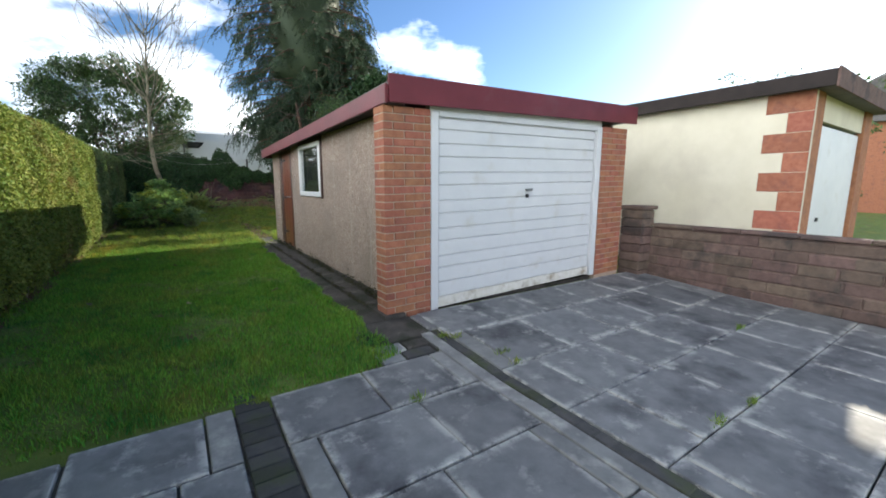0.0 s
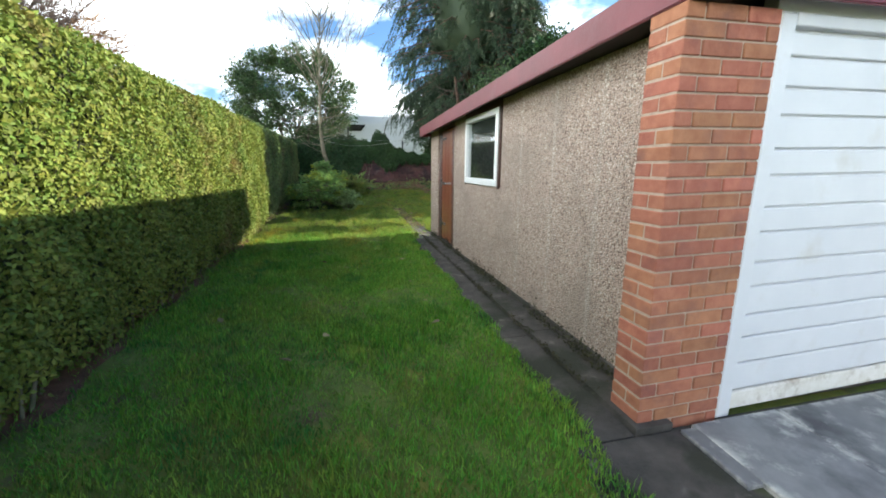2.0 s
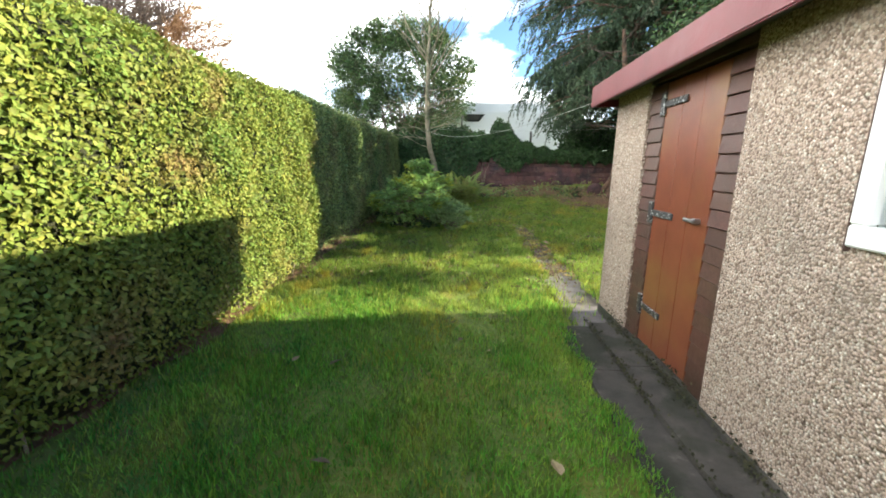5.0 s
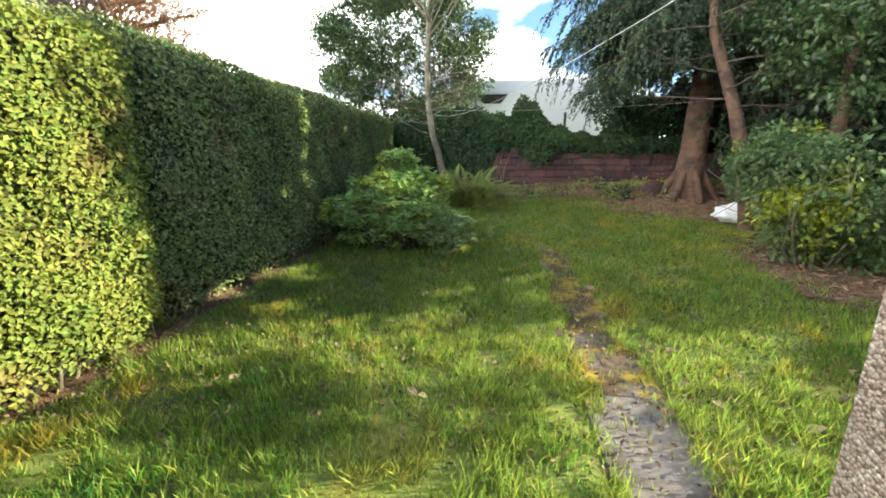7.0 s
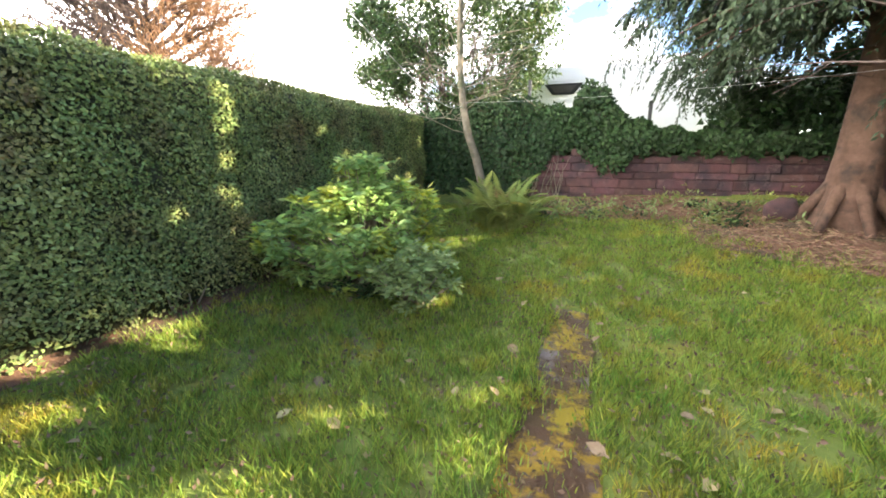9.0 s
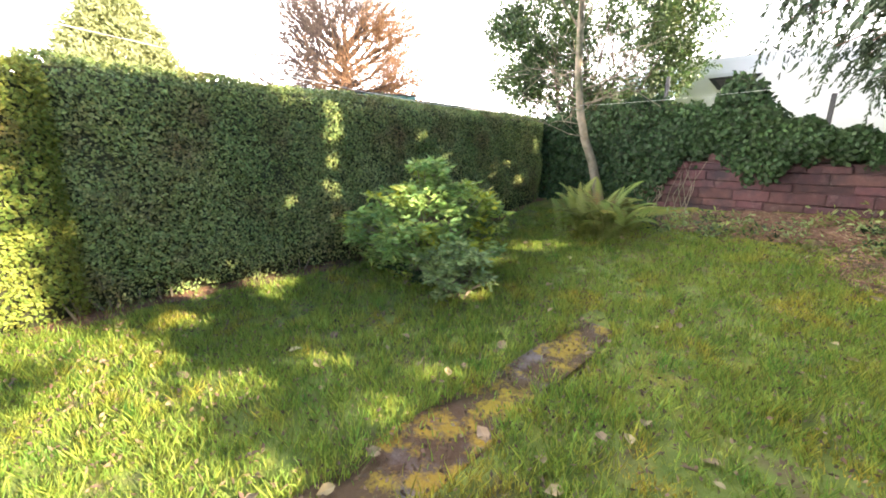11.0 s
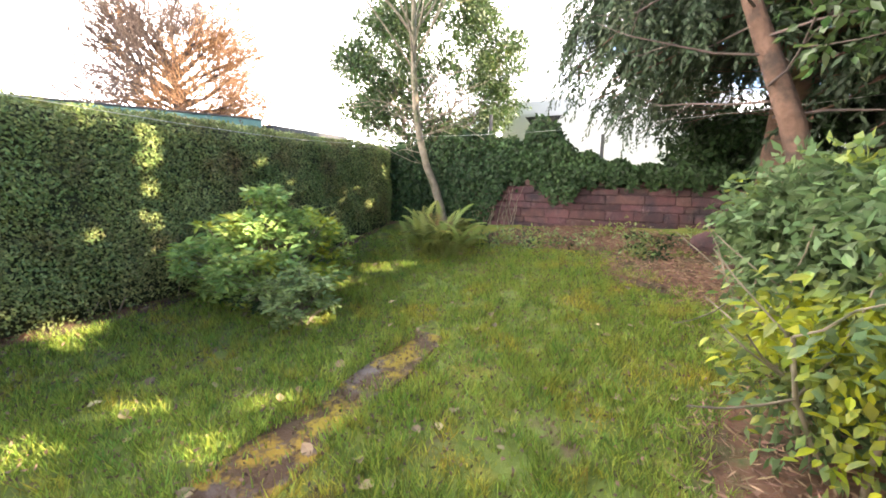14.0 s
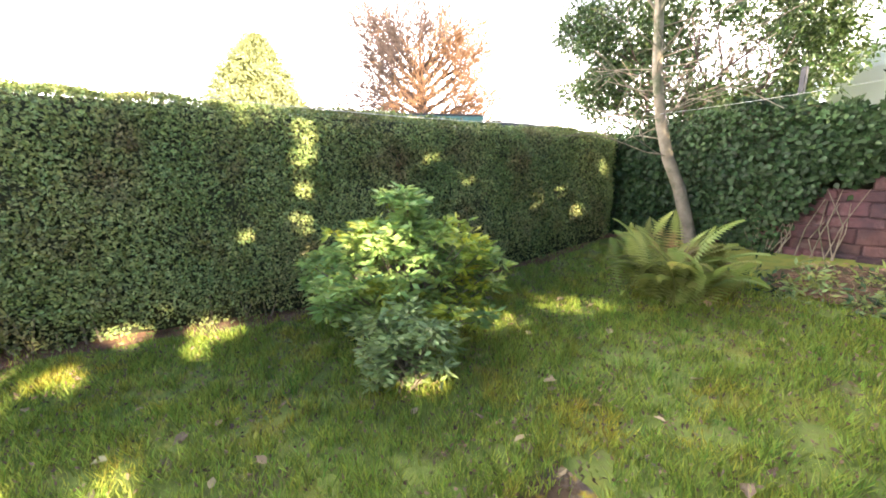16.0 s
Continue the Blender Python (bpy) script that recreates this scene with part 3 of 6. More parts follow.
# ---- lawn grass ----
def blades(n, x0, x1, y0, y1, high, gen):
    x, y = gen.uniform(x0, x1, n), gen.uniform(y0, y1, n)
    edge = 1.41 + 0.045 * np.sin(y * 5.3) + 0.025 * np.sin(y * 13.1 + 1)
    ok = (~paved(x, y) | (x < edge) & (y > 2.7 + 0.05 * np.sin(x * 9))) & ~(on_path(x, y) & (gen.random(n) > 0.08)) & (gen.random(n) > soil_mask(x, y) * 0.93)
    thin = np.sin(x * 7.7 + 2.1 * np.sin(y * 4.9)) * np.sin(y * 8.3 + 1.7 * np.sin(x * 6.1)) + 0.45 * np.sin(x * 19 + y * 5) * np.sin(y * 17 - x * 3)
    ok &= ~((thin > 0.55) & (y > 9.6) & (gen.random(n) > 0.25))
    ok &= ~((x < -1.35) & (gen.random(n) > 0.35))
    x, y = x[ok], y[ok]
    n = len(x)
    clump = np.sin(x * 5.1 + 1.3 * np.sin(y * 3.7)) * np.sin(y * 4.3 + np.sin(x * 2.9)) + 0.5 * np.sin(x * 13 + y * 11)
    clump = 0.5 * clump + 0.5 * np.sin(x * 23 + 2 * np.sin(y * 9)) * np.sin(y * 19 + np.sin(x * 14))
    h = high * gen.uniform(0.45, 1.3, n) * (1 + np.where(y > 9.0, 0.75, 0.55) * np.clip(clump, -0.75, 1.2))
    a, w = gen.uniform(0, 2 * np.pi, n), gen.uniform(0.0022, 0.0042, n)
    lean_by = gen.uniform(0.1, 0.75, n) * h
    b = gen.uniform(0, 2 * np.pi, n)
    base = np.stack([x, y, ground_z(x, y) - 0.01], 1)
    side = np.stack([np.cos(a) * w, np.sin(a) * w, 0 * a], 1)
    tip = base + np.stack([np.cos(b) * lean_by, np.sin(b) * lean_by, h], 1)
    mid = base + np.stack([np.cos(b) * lean_by * 0.3, np.sin(b) * lean_by * 0.3, h * 0.6], 1)
    v = np.stack([base - side, base + side, mid + side * 0.8, tip, mid - side * 0.8], 1).reshape(-1, 3)
    i = np.arange(n)[:, None] * 5
    f = np.concatenate([i + np.array([[0, 1, 2]]), i + np.array([[0, 2, 4]]), i + np.array([[4, 2, 3]])], 1).reshape(-1, 3)
    return v, f


for n, lush, *area in ((175000, True, -1.7, 1.42, 2.5, 11.0, 0.05), (340000, False, -1.9, 4.6, 6.6, 17.6, 0.056)):
    v, f = blades(n, *area, rng)
    by = v[::5, 1] + 0.7 * np.sin(v[::5, 0] * 3.1) + 0.4 * np.sin(v[::5, 0] * 8.3 + v[::5, 1] * 5)
    rough_share = np.clip((by - 7.4) / 2.6, 0, 1)
    pick = (rng.random(len(by)) > rough_share) if lush else (rng.random(len(by)) < rough_share)
    v = v.reshape(-1, 5, 3)[pick].reshape(-1, 3)
    f = f[:3 * int(pick.sum())]
    tagged(arrays("lawn_grass", v, f, M["lushgrass" if lush else "grass"]), "lush green lawn grass" if lush else "uneven green lawn grass with mossy yellow patches", "grass", kind="stuff")

# longer tufts standing out of the rough lawn
tx, ty = rng.uniform(-1.4, 4.2, 1300), rng.uniform(9.6, 16.4, 1300)
keep = ~on_path(tx, ty) & ~paved(tx, ty) & (soil_mask(tx, ty) < rng.uniform(0.2, 1.1, len(tx)))
tx, ty = np.repeat(tx[keep], 34), np.repeat(ty[keep], 34)
tx, ty = tx + rng.normal(0, 0.035, len(tx)), ty + rng.normal(0, 0.035, len(ty))
a = rng.uniform(0, 6.283, len(tx))
v, f = leaves(np.stack([tx, ty, ground_z(tx, ty)], 1), np.stack([np.cos(a) * 0.55, np.sin(a) * 0.55, 0 * a + 1], 1), 0.11, 0.006, spread=0.15)
tagged(arrays("grass_tufts", v, f, M["grass"]), "longer grass tufts in the rough lawn", "grass", kind="stuff")
# brown crumbs of litter in the grass
lx, ly = rng.uniform(-1.5, 4.6, 15000), rng.uniform(9.8, 17.0, 15000)
v, f = leaves(np.stack([lx, ly, ground_z(lx, ly) + rng.uniform(0.01, 0.055, 15000)], 1), np.tile([[0.0, 0.0, 0.0]], (15000, 1)), 0.034, 0.017, spread=1.0)
tagged(arrays("leaf_litter", v, f, M["litter"]), "small brown crumbs of leaf litter in the grass", "litter", kind="stuff")

# dry needles, straw and brown leaves over the bare bed
nx, ny = rng.uniform(1.0, 6.6, 26000), rng.uniform(11.4, 18.3, 26000)
keep = soil_mask(nx, ny) > rng.uniform(0.1, 0.7, len(nx))
nx, ny = nx[keep], ny[keep]
a = rng.uniform(0, 6.283, len(nx))
v, f = leaves(np.stack([nx, ny, ground_z(nx, ny) + rng.uniform(0.035, 0.07, len(nx))], 1), np.stack([np.cos(a), np.sin(a), 0 * a], 1), 0.075, 0.012, spread=0.25)
tagged(arrays("bed_litter", v, f, M["straw"]), "dry needles, straw and brown leaves on bare earth", "litter", kind="stuff")

# ---- paving ----
slab_mesh = {}


def piece(name, x0, x1, y0, y1, material, parent, thick=0.045, gap=0.006, up=0.0, gen=rng, bevel=0.006):
    """A paving piece laid on the slope; alike sizes share a mesh."""
    w, h = round(x1 - x0 - 2 * gap, 2), round(y1 - y0 - 2 * gap, 2)
    key = (w, h, material)
    if key not in slab_mesh:
        bm = boxm(-w / 2, w / 2, -h / 2, h / 2, -thick, 0, bevel=bevel)
        me = bpy.data.meshes.new(name)
        bm.to_mesh(me)
        bm.free()
        me.materials.append(M[material])
        slab_mesh[key] = me
    ob = new(name, slab_mesh[key])
    ob.parent = parent
    cx, cy = (x0 + x1) / 2, (y0 + y1) / 2
    slope = math.degrees(math.atan((ground_z(cx, y1) - ground_z(cx, y0)) / (y1 - y0)))
    ob.matrix_basis = Matrix.Translation(-root_at(parent)) @ pose(cx, cy, float(ground_z(cx, cy)) + up + gen.uniform(-0.003, 0.004), slope + gen.uniform(-0.35, 0.35), gen.uniform(-0.35, 0.35), gen.uniform(-0.25, 0.25))
    return ob


pavement = tagged(arrays("pavement", [(-0.9, -2.5, -0.05), (6.0, -2.5, -0.05), (6.0, 0, -0.035), (-0.9, 0, -0.035)], [(0, 1, 2, 3)], M["bedding"]), "driveway of grey concrete slabs with lichen and dark joints", "pavement", kind="structure")
bed = np.array([(x, y, float(ground_z(x, y)) - 0.028) for y in (-2.5, 0, 1, 2, 2.58, 3.0, 3.44) for x in (-0.9, 1.22, 6.0)])
bed_f = [(3 * j + i, 3 * j + i + 1, 3 * j + i + 4, 3 * j + i + 3) for j in range(6) for i in range(2) if not (i == 0 and j > 3)]
arrays("joint_bed", bed, bed_f, M["bedding"], pavement)
rows_y = (-2.23, -1.61, -0.99, -0.37, 0.25, 0.86, 1.48, 2.10, 2.79, 3.40)
starts = (2.5, 2.2, 2.62, 2.12, 2.12, 2.37, 2.31, 2.13, 2.55)
for j in range(9):
    xs = [1.96]
    x = starts[j]
    while x < 5.7:
        xs.append(x)
        x += (0.66, 0.74, 0.7)[(len(xs) + j) % 3]
    xs.append(5.93)
    for a, b in zip(xs, xs[1:]):
        piece("paving_slab", a, b, rows_y[j], rows_y[j + 1], "paleslab" if b - a < 0.3 and j % 2 else "slab", pavement)
left_rows = ((2.07, 2.585, (0.395, 1.02, 1.6, 1.73)), (1.475, 2.07, (0.395, 0.55, 1.2, 1.73)), (0.86, 1.475, (0.395, 1.0, 1.6, 1.73)), (0.25, 0.86, (0.395, 0.8, 1.4, 1.73)),
             (-0.37, 0.25, (0.395, 1.0, 1.6, 1.73)), (-0.99, -0.37, (0.395, 0.7, 1.3, 1.73)), (-1.61, -0.99, (0.395, 1.0, 1.73)))
for y0, y1, xs in left_rows:
    for a, b in zip(xs, xs[1:]):
        piece("paving_slab", a, b, y0, y1, "paleslab" if b - a < 0.2 else "slab", pavement)
for y0, y1, xs in ((2.06, 2.56, (-0.56, 0.035, 0.185)), (1.45, 2.06, (-0.7, -0.1, 0.185)), (0.84, 1.45, (-0.56, 0.035, 0.185)), (0.23, 0.84, (-0.7, -0.1, 0.185)), (-0.38, 0.23, (-0.6, 0.0, 0.185)), (-1.6, -0.38, (-0.6, 0.0, 0.185)), (2.0, 2.5, (-0.88, -0.57))):
    for a, b in zip(xs, xs[1:]):
        piece("paving_slab", a, b, y0, y1, "paleslab" if b - a < 0.2 else "slab", pavement)
y = -1.5
while y < 2.6:
    piece("paver", 0.19, 0.39, y, y + 0.105, "sett", pavement, gap=0.004)
    piece("paver", 1.855, 1.955, y, y + 0.205, "sett", pavement, gap=0.004)
    piece("paver", 1.735, 1.85, y, y + 0.35, "paleslab", pavement, gap=0.004) if int(y / 0.35) % 1 == 0 and round((y + 1.5) / 0.105) % 3 == 0 else None
    y += 0.105 if round((y + 1.5) / 0.105) % 2 else 0.105
for x0, x1, y0, y1, m in ((1.25, 1.86, 2.9, 3.38, "concrete"), (1.22, 1.42, 2.6, 2.74, "paleslab"), (1.22, 1.5, 2.745, 2.895, "slab"), (1.43, 1.7, 2.6, 2.74, "sett"), (1.51, 1.84, 2.745, 2.895, "concrete"), (1.71, 1.95, 2.62, 2.74, "sett"), (1.87, 2.12, 3.0, 3.38, "slab")):
    piece("paver", x0, x1, y0, y1, m, pavement, gap=0.003, up=-0.006)

# concrete strip beside the garage
strip = thing("concrete_path", (1.6, 6.3, 0.14), "dark damp concrete strip path beside the garage wall", "path", kind="structure")
for i, (a, b) in enumerate(((3.38, 4.6), (4.61, 5.8), (5.81, 7.0), (7.01, 8.2), (8.21, 8.93))):
    bm = bmesh.new()
    for x0, x1, up in ((1.36, 1.6, 0.0), (1.606, 1.83, 0.035)):
        vs = [bm.verts.new((x, yy, float(ground_z(x, yy)) + z)) for yy in (a, b) for x in (x0, x1) for z in (-0.06, up)]
        for q in ((1, 3, 7, 5), (0, 1, 5, 4), (3, 2, 6, 7), (0, 2, 3, 1), (4, 5, 7, 6)):
            bm.faces.new([vs[k] for k in q])
    part("concrete_bay", bm, M["concrete"], strip)

# dark moss crumbs along the wall's foot and the joint of the strip
my = rng.uniform(3.7, 9.3, 5200)
mx = np.where(rng.random(5200) < 0.7, 1.81 - np.abs(rng.normal(0, 0.03, 5200)), 1.6 + rng.normal(0, 0.018, 5200))
patchy = np.sin(my * 3.3) + np.sin(my * 7.9 + 1) + rng.normal(0, 0.8, 5200) > -0.1
mx, my = mx[patchy], my[patchy]
mz = ground_z(mx, my) + 0.035 + np.where(mx > 1.7, np.abs(rng.normal(0, 0.05, len(mx))), 0.0)
v, f = leaves(np.stack([mx, my, mz], 1), np.tile([[-0.4, 0.0, 0.6]], (len(mx), 1)), 0.02, 0.016, spread=0.9)
tagged(arrays("moss", v, f, M["moss"]), "dark moss crumbs along the foot of the wall", "moss", kind="stuff")

# mossy stepping path behind the garage
path = thing("garden_path", (1.73, 11.5, 0.18), "narrow slab path overgrown with yellow and brown moss", "path", kind="structure")
y = 8.95
for k, d in enumerate((0.33, 0.62, 0.6, 0.62, 0.58, 0.6, 0.6, 0.55, 0.5)):
    w = 0.02 * math.sin(k * 2.1)
    piece("path_slab", 1.5 + w, 1.95 + w - (0.08 if k > 5 else 0), y, y + d, "mossslab" if k > 2 else "pathslab", path, gap=0.001, bevel=0.003, up=-0.016 + 0.004 * (k % 2))
    y += d

# bare littered strip under the hedge
hy = np.linspace(-1.4, 18.2, 120)
hx = -1.42 + 0.07 * np.sin(hy * 3.1) + 0.05 * np.sin(hy * 7.7)
v = np.concatenate([np.stack([hx, hy, ground_z(hx, hy) + 0.012], 1), np.stack([0 * hy - 1.8, hy, ground_z(hx, hy) + 0.045], 1), np.stack([0 * hy - 2.5, hy, ground_z(hx, hy) + 0.045], 1)])
f = [(r * 120 + i, r * 120 + i + 1, r * 120 + 121 + i, r * 120 + 120 + i) for r in range(2) for i in range(119)]
tagged(arrays("soil_strip", v, f, M["soil"], smooth=True), "brown bare soil and litter under the hedge", "soil", kind="structure")

# ---- hedges ----
def hedge(name, x_face, y0, y1, z1, depth, material, density, label, gen, round_end=0.3):
    ob = thing(name, (x_face - depth / 2, (y0 + y1) / 2, 0.1), label, "hedge")
    # solid core behind the leaves, the inner shade put into its dark colour
    ys = np.linspace(y0 + 0.04, y1 - 0.04, int((y1 - y0) / 0.14))
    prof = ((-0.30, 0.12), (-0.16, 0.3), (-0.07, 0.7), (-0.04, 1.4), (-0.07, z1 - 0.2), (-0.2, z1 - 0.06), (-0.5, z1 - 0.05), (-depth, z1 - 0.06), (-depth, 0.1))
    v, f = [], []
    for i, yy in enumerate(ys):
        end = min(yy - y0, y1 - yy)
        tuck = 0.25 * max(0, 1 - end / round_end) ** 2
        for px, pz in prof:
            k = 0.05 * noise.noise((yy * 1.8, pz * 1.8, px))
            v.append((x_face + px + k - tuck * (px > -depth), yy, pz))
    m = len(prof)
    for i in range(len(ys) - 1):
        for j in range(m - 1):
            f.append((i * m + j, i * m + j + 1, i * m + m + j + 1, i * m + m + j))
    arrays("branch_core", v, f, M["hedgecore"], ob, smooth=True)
    n = int(density * (y1 - y0) * (z1 + 0.55))
    yy = gen.uniform(y0, y1, n)
    s = gen.uniform(0, z1 + 0.55, n)
    lump = 0.035 * np.sin(yy * 3.1 + 2 * np.sin(s * 2.3)) * np.sin(s * 4.1 + yy) + 0.02 * np.sin(yy * 9 + s * 7)
    face = s < z1 - 0.12
    edge = np.clip((s - (z1 - 0.12)) / 0.25, 0, 1)
    x = np.where(face, x_face - 0.22 * np.clip(1 - (s - 0.1) / 0.45, 0, 1) ** 1.5, x_face - 0.02 - np.clip(s - (z1 - 0.12), 0, 9) * 0.95)
    z = np.where(face, np.maximum(s, 0.14), z1 - 0.12 + 0.12 * np.sin(edge * np.pi / 2))
    end = np.minimum(yy - y0, y1 - yy)
    x = x - 0.25 * np.clip(1 - end / round_end, 0, 1) ** 2 + np.where(face, lump, 0) + gen.normal(0, 0.022, n)
    z = z + np.where(face, 0, lump) + gen.normal(0, 0.016, n)
    low = z - ground_z(0 * yy - 1, yy)
    thin = (low < 0.42) & (gen.random(n) > (low + 0.02) / 0.46)
    at = np.stack([x, yy, np.maximum(z, ground_z(0 * yy - 1, yy) + 0.02)], 1)[~thin]
    out = np.where(face[:, None], np.array([[1.0, 0, 0.25]]), np.array([[0.3, 0, 1.0]]))[~thin]
    v, f = leaves(at, out, 0.038, 0.023, spread=0.55, flat=True, gen=gen)
    arrays("foliage", v, f, M[material], ob)
    # rounded leafy end
    n = int(density * depth * z1 * 0.7)
    at = np.stack([gen.uniform(x_face - depth, x_face - 0.1, n), y1 - 0.05 + gen.normal(0, 0.03, n), gen.uniform(0.25, z1, n)], 1)
    v, f = leaves(at, np.tile([[0.2, 1.0, 0.2]], (n, 1)), 0.038, 0.023, spread=0.55, flat=True, gen=gen)
    arrays("end_foliage", v, f, M[material], ob)
    segs = []
    for _ in range(int((y1 - y0) * 11)):
        a = np.array([x_face - gen.uniform(0.15, 0.4), gen.uniform(y0, y1), 0.05])
        segs.append((a, a + np.array([gen.uniform(0.0, 0.16), gen.normal(0, 0.1), gen.uniform(0.3, 0.55)]), gen.uniform(0.009, 0.018), 0.007))
    v, f = tubes(segs, 4)
    arrays("stems", v, f, M["bark"], ob)["kind"] = "stuff"
    return ob


hedge("clipped_hedge", -1.33, -1.6, 10.9, 2.27, 1.0, "hedge", 5200, "tall clipped privet hedge, yellow-green, with a flat top", rng)
hedge("clipped_hedge", -1.47, 10.75, 18.2, 2.36, 1.0, "hedgedark", 4800, "tall dark green clipped hedge with thin brown patches", rng)

# ---- garage ----
garage = thing("garage", (3.6, 6.4, 0.13), "single pebbledashed concrete garage with red brick piers and maroon fascia", "garage")
FY, SX, EY = 3.42, 1.83, 9.36
brick_me = {}


def brick_mesh(w, d, h, material, bevel=0.006):
    key = (round(w, 3), round(d, 3), round(h, 3), material)
    if key not in brick_me:
        bm = boxm(-w / 2, w / 2, -d / 2, d / 2, -h / 2, h / 2, bevel=bevel)
        me = bpy.data.meshes.new("brick")
        bm.to_mesh(me)
        bm.free()
        me.materials.append(M[material])
        brick_me[key] = me
    return brick_me[key]


def brick(x0, x1, y0, y1, z0, z1, material, parent, rate=0.025, name="brick", wild=0.0015, gap=0.005, bevel=0.004):
    ob = new(name, brick_mesh(x1 - x0 - 2 * gap, y1 - y0, z1 - z0 - 2 * gap, material, bevel))
    ob.parent = parent
    cx = (x0 + x1) / 2
    ob.matrix_basis = Matrix.Translation(-root_at(parent)) @ pose(cx + random.uniform(-wild, wild), (y0 + y1) / 2 + random.uniform(-wild, wild), (z0 + z1) / 2 + rate * (cx - 1.83), 0, -math.degrees(math.atan(rate)), random.uniform(-0.4, 0.4))
    return ob


def pier(x0, x1, outer, parent):
    """A brick pier in stretcher bond, its corner bonded round the side."""
    ob = part("brick_pier", lean(boxm(x0 + 0.008, x1 - 0.004, FY + 0.009, FY + 0.208, 0.03, 2.15)), M["mortar"], parent)
    for c in range(28):
        z0, z1 = 0.085 + c * 0.0745, 0.085 + (c + 1) * 0.0745
        if outer < 0:
            if c % 2:
                brick(x0, x0 + 0.105, FY, FY + 0.215, z0, z1, "brick", ob)
                xs = (x0 + 0.105, x0 + 0.33, x1)
            else:
                brick(x0, x0 + 0.22, FY + 0.108, FY + 0.215, z0, z1, "brick", ob)
                xs = (x0, x0 + 0.225, x0 + 0.45, x1)
        else:
            xs = (x0, x0 + 0.225, x0 + 0.45, x1) if c % 2 else (x0, x0 + 0.112, x0 + 0.337, x1)
        for a, b in zip(xs, xs[1:]):
            brick(a, b, FY, FY + 0.102, z0, z1, "brick", ob)


pier(1.635, 2.16, -1, garage)
pier(4.95, 5.53, 1, garage)

# side wall: pebbledashed panels round a window and a door opening
WY0, WY1, WZ0, WZ1 = 5.92, 7.11, 1.26, 2.09
DY0, DY1 = 7.74, 8.79
side = part("side_wall", lean(boxm(SX + 0.04, SX + 0.1, 3.64, WY0, 0.05, 2.2)), M["interior"], garage)
for y0, y1, z0, z1 in ((WY0, WY1, 0.05, WZ0 - 0.005), (WY1, DY0, 0.05, 2.2), (DY1, EY, 0.05, 2.2), (WY0, WY1, WZ1 + 0.005, 2.2), (DY0, DY1, 2.09, 2.2)):
    part("inner_leaf", lean(boxm(SX + 0.04, SX + 0.1, y0, y1, z0, z1)), M["interior"], garage)
for y0, y1, z0, z1 in ((3.6, 4.2, 0, 2.16), (4.2, 4.8, 0, 2.16), (4.8, 5.4, 0, 2.16), (5.4, WY0 - 0.03, 0, 2.16), (WY0 - 0.03, 6.52, 0, WZ0), (6.52, WY1 + 0.02, 0, WZ0), (WY1 + 0.02, DY0, 0, 2.16), (DY1, EY, 0, 2.16)):
    bm = boxm(SX, SX + 0.05, y0 + 0.001, y1 - 0.001, 0.1 + z0, z1, bevel=0.003)
    part("wall_panel", lean(bm), M["pebble"], side, "pebbledashed concrete panel")
for y0 in (4.2, 4.8, 5.4):
    part("joint_strip", lean(boxm(SX - 0.002, SX + 0.02, y0 - 0.022, y0 + 0.022, 0.25, 2.16, bevel=0.004)), M["palepebble"], side, "pale cemented panel joint")
part("plinth", lean(boxm(SX - 0.012, SX + 0.03, 3.64, EY, 0.1, 0.24, bevel=0.01)), M["concrete"], garage, "dark damp concrete plinth")
part("rear_wall", lean(boxm(SX, 5.5, EY - 0.09, EY, 0.1, 2.2)), M["pebble"], garage)
part("far_side_wall", lean(boxm(5.42, 5.5, 3.64, EY - 0.1, 0.1, 2.25)), M["pebble"], garage)
part("floor_slab", boxm(1.9, 5.4, 3.5, EY - 0.1, 0.1, 0.14), M["concrete"], garage)

# roof: felt deck with maroon boards round it
bm = bmesh.new()
rv = [(1.66, 3.36, 2.36), (5.6, 3.36, 2.36), (5.6, 9.44, 2.17), (1.66, 9.44, 2.17)]
top = [bm.verts.new(c) for c in rv]
low = [bm.verts.new((c[0], c[1], c[2] - 0.09)) for c in rv]
bm.faces.new(top)
bm.faces.new(low[::-1])
for i in range(4):
    bm.faces.new((low[i], low[(i + 1) % 4], top[(i + 1) % 4], top[i]))
roof = part("roof", lean(bm), M["roofgrey"], garage)


def board(name, x0, x1, y0, y1, za0, za1, zb0, zb1, along):
    """A fascia board whose height changes along its length."""
    bm = boxm(x0, x1, y0, y1, 0, 1, bevel=0.0)
    for v in bm.verts:
        s = (v.co.y - y0) / (y1 - y0) if along == "y" else (v.co.x - x0) / (x1 - x0)
        v.co.z = za0 + s * (zb0 - za0) if v.co.z < 0.5 else za1 + s * (zb1 - za1)
    bmesh.ops.bevel(bm, geom=bm.edges[:], offset=0.006, segments=2, affect="EDGES")
    return part(name, lean(bm), M["maroon"], roof, "maroon painted fascia board")


board("front_fascia", 1.66, 5.62, 3.335, 3.362, 2.175, 2.425, 2.23, 2.47, "x")
board("side_fascia", 1.628, 1.655, 3.345, 9.46, 2.17, 2.335, 2.02, 2.19, "y")
board("rear_fascia", 1.66, 5.6, 9.442, 9.465, 2.02, 2.19, 2.02, 2.19, "x")
part("soffit", lean(boxm(1.66, 1.84, 3.37, 9.43, 2.165, 2.18)), M["soffit"], roof)
part("head_beam", lean(boxm(2.16, 4.95, FY + 0.03, FY + 0.1, 2.14, 2.26)), M["whitepaint"], garage)

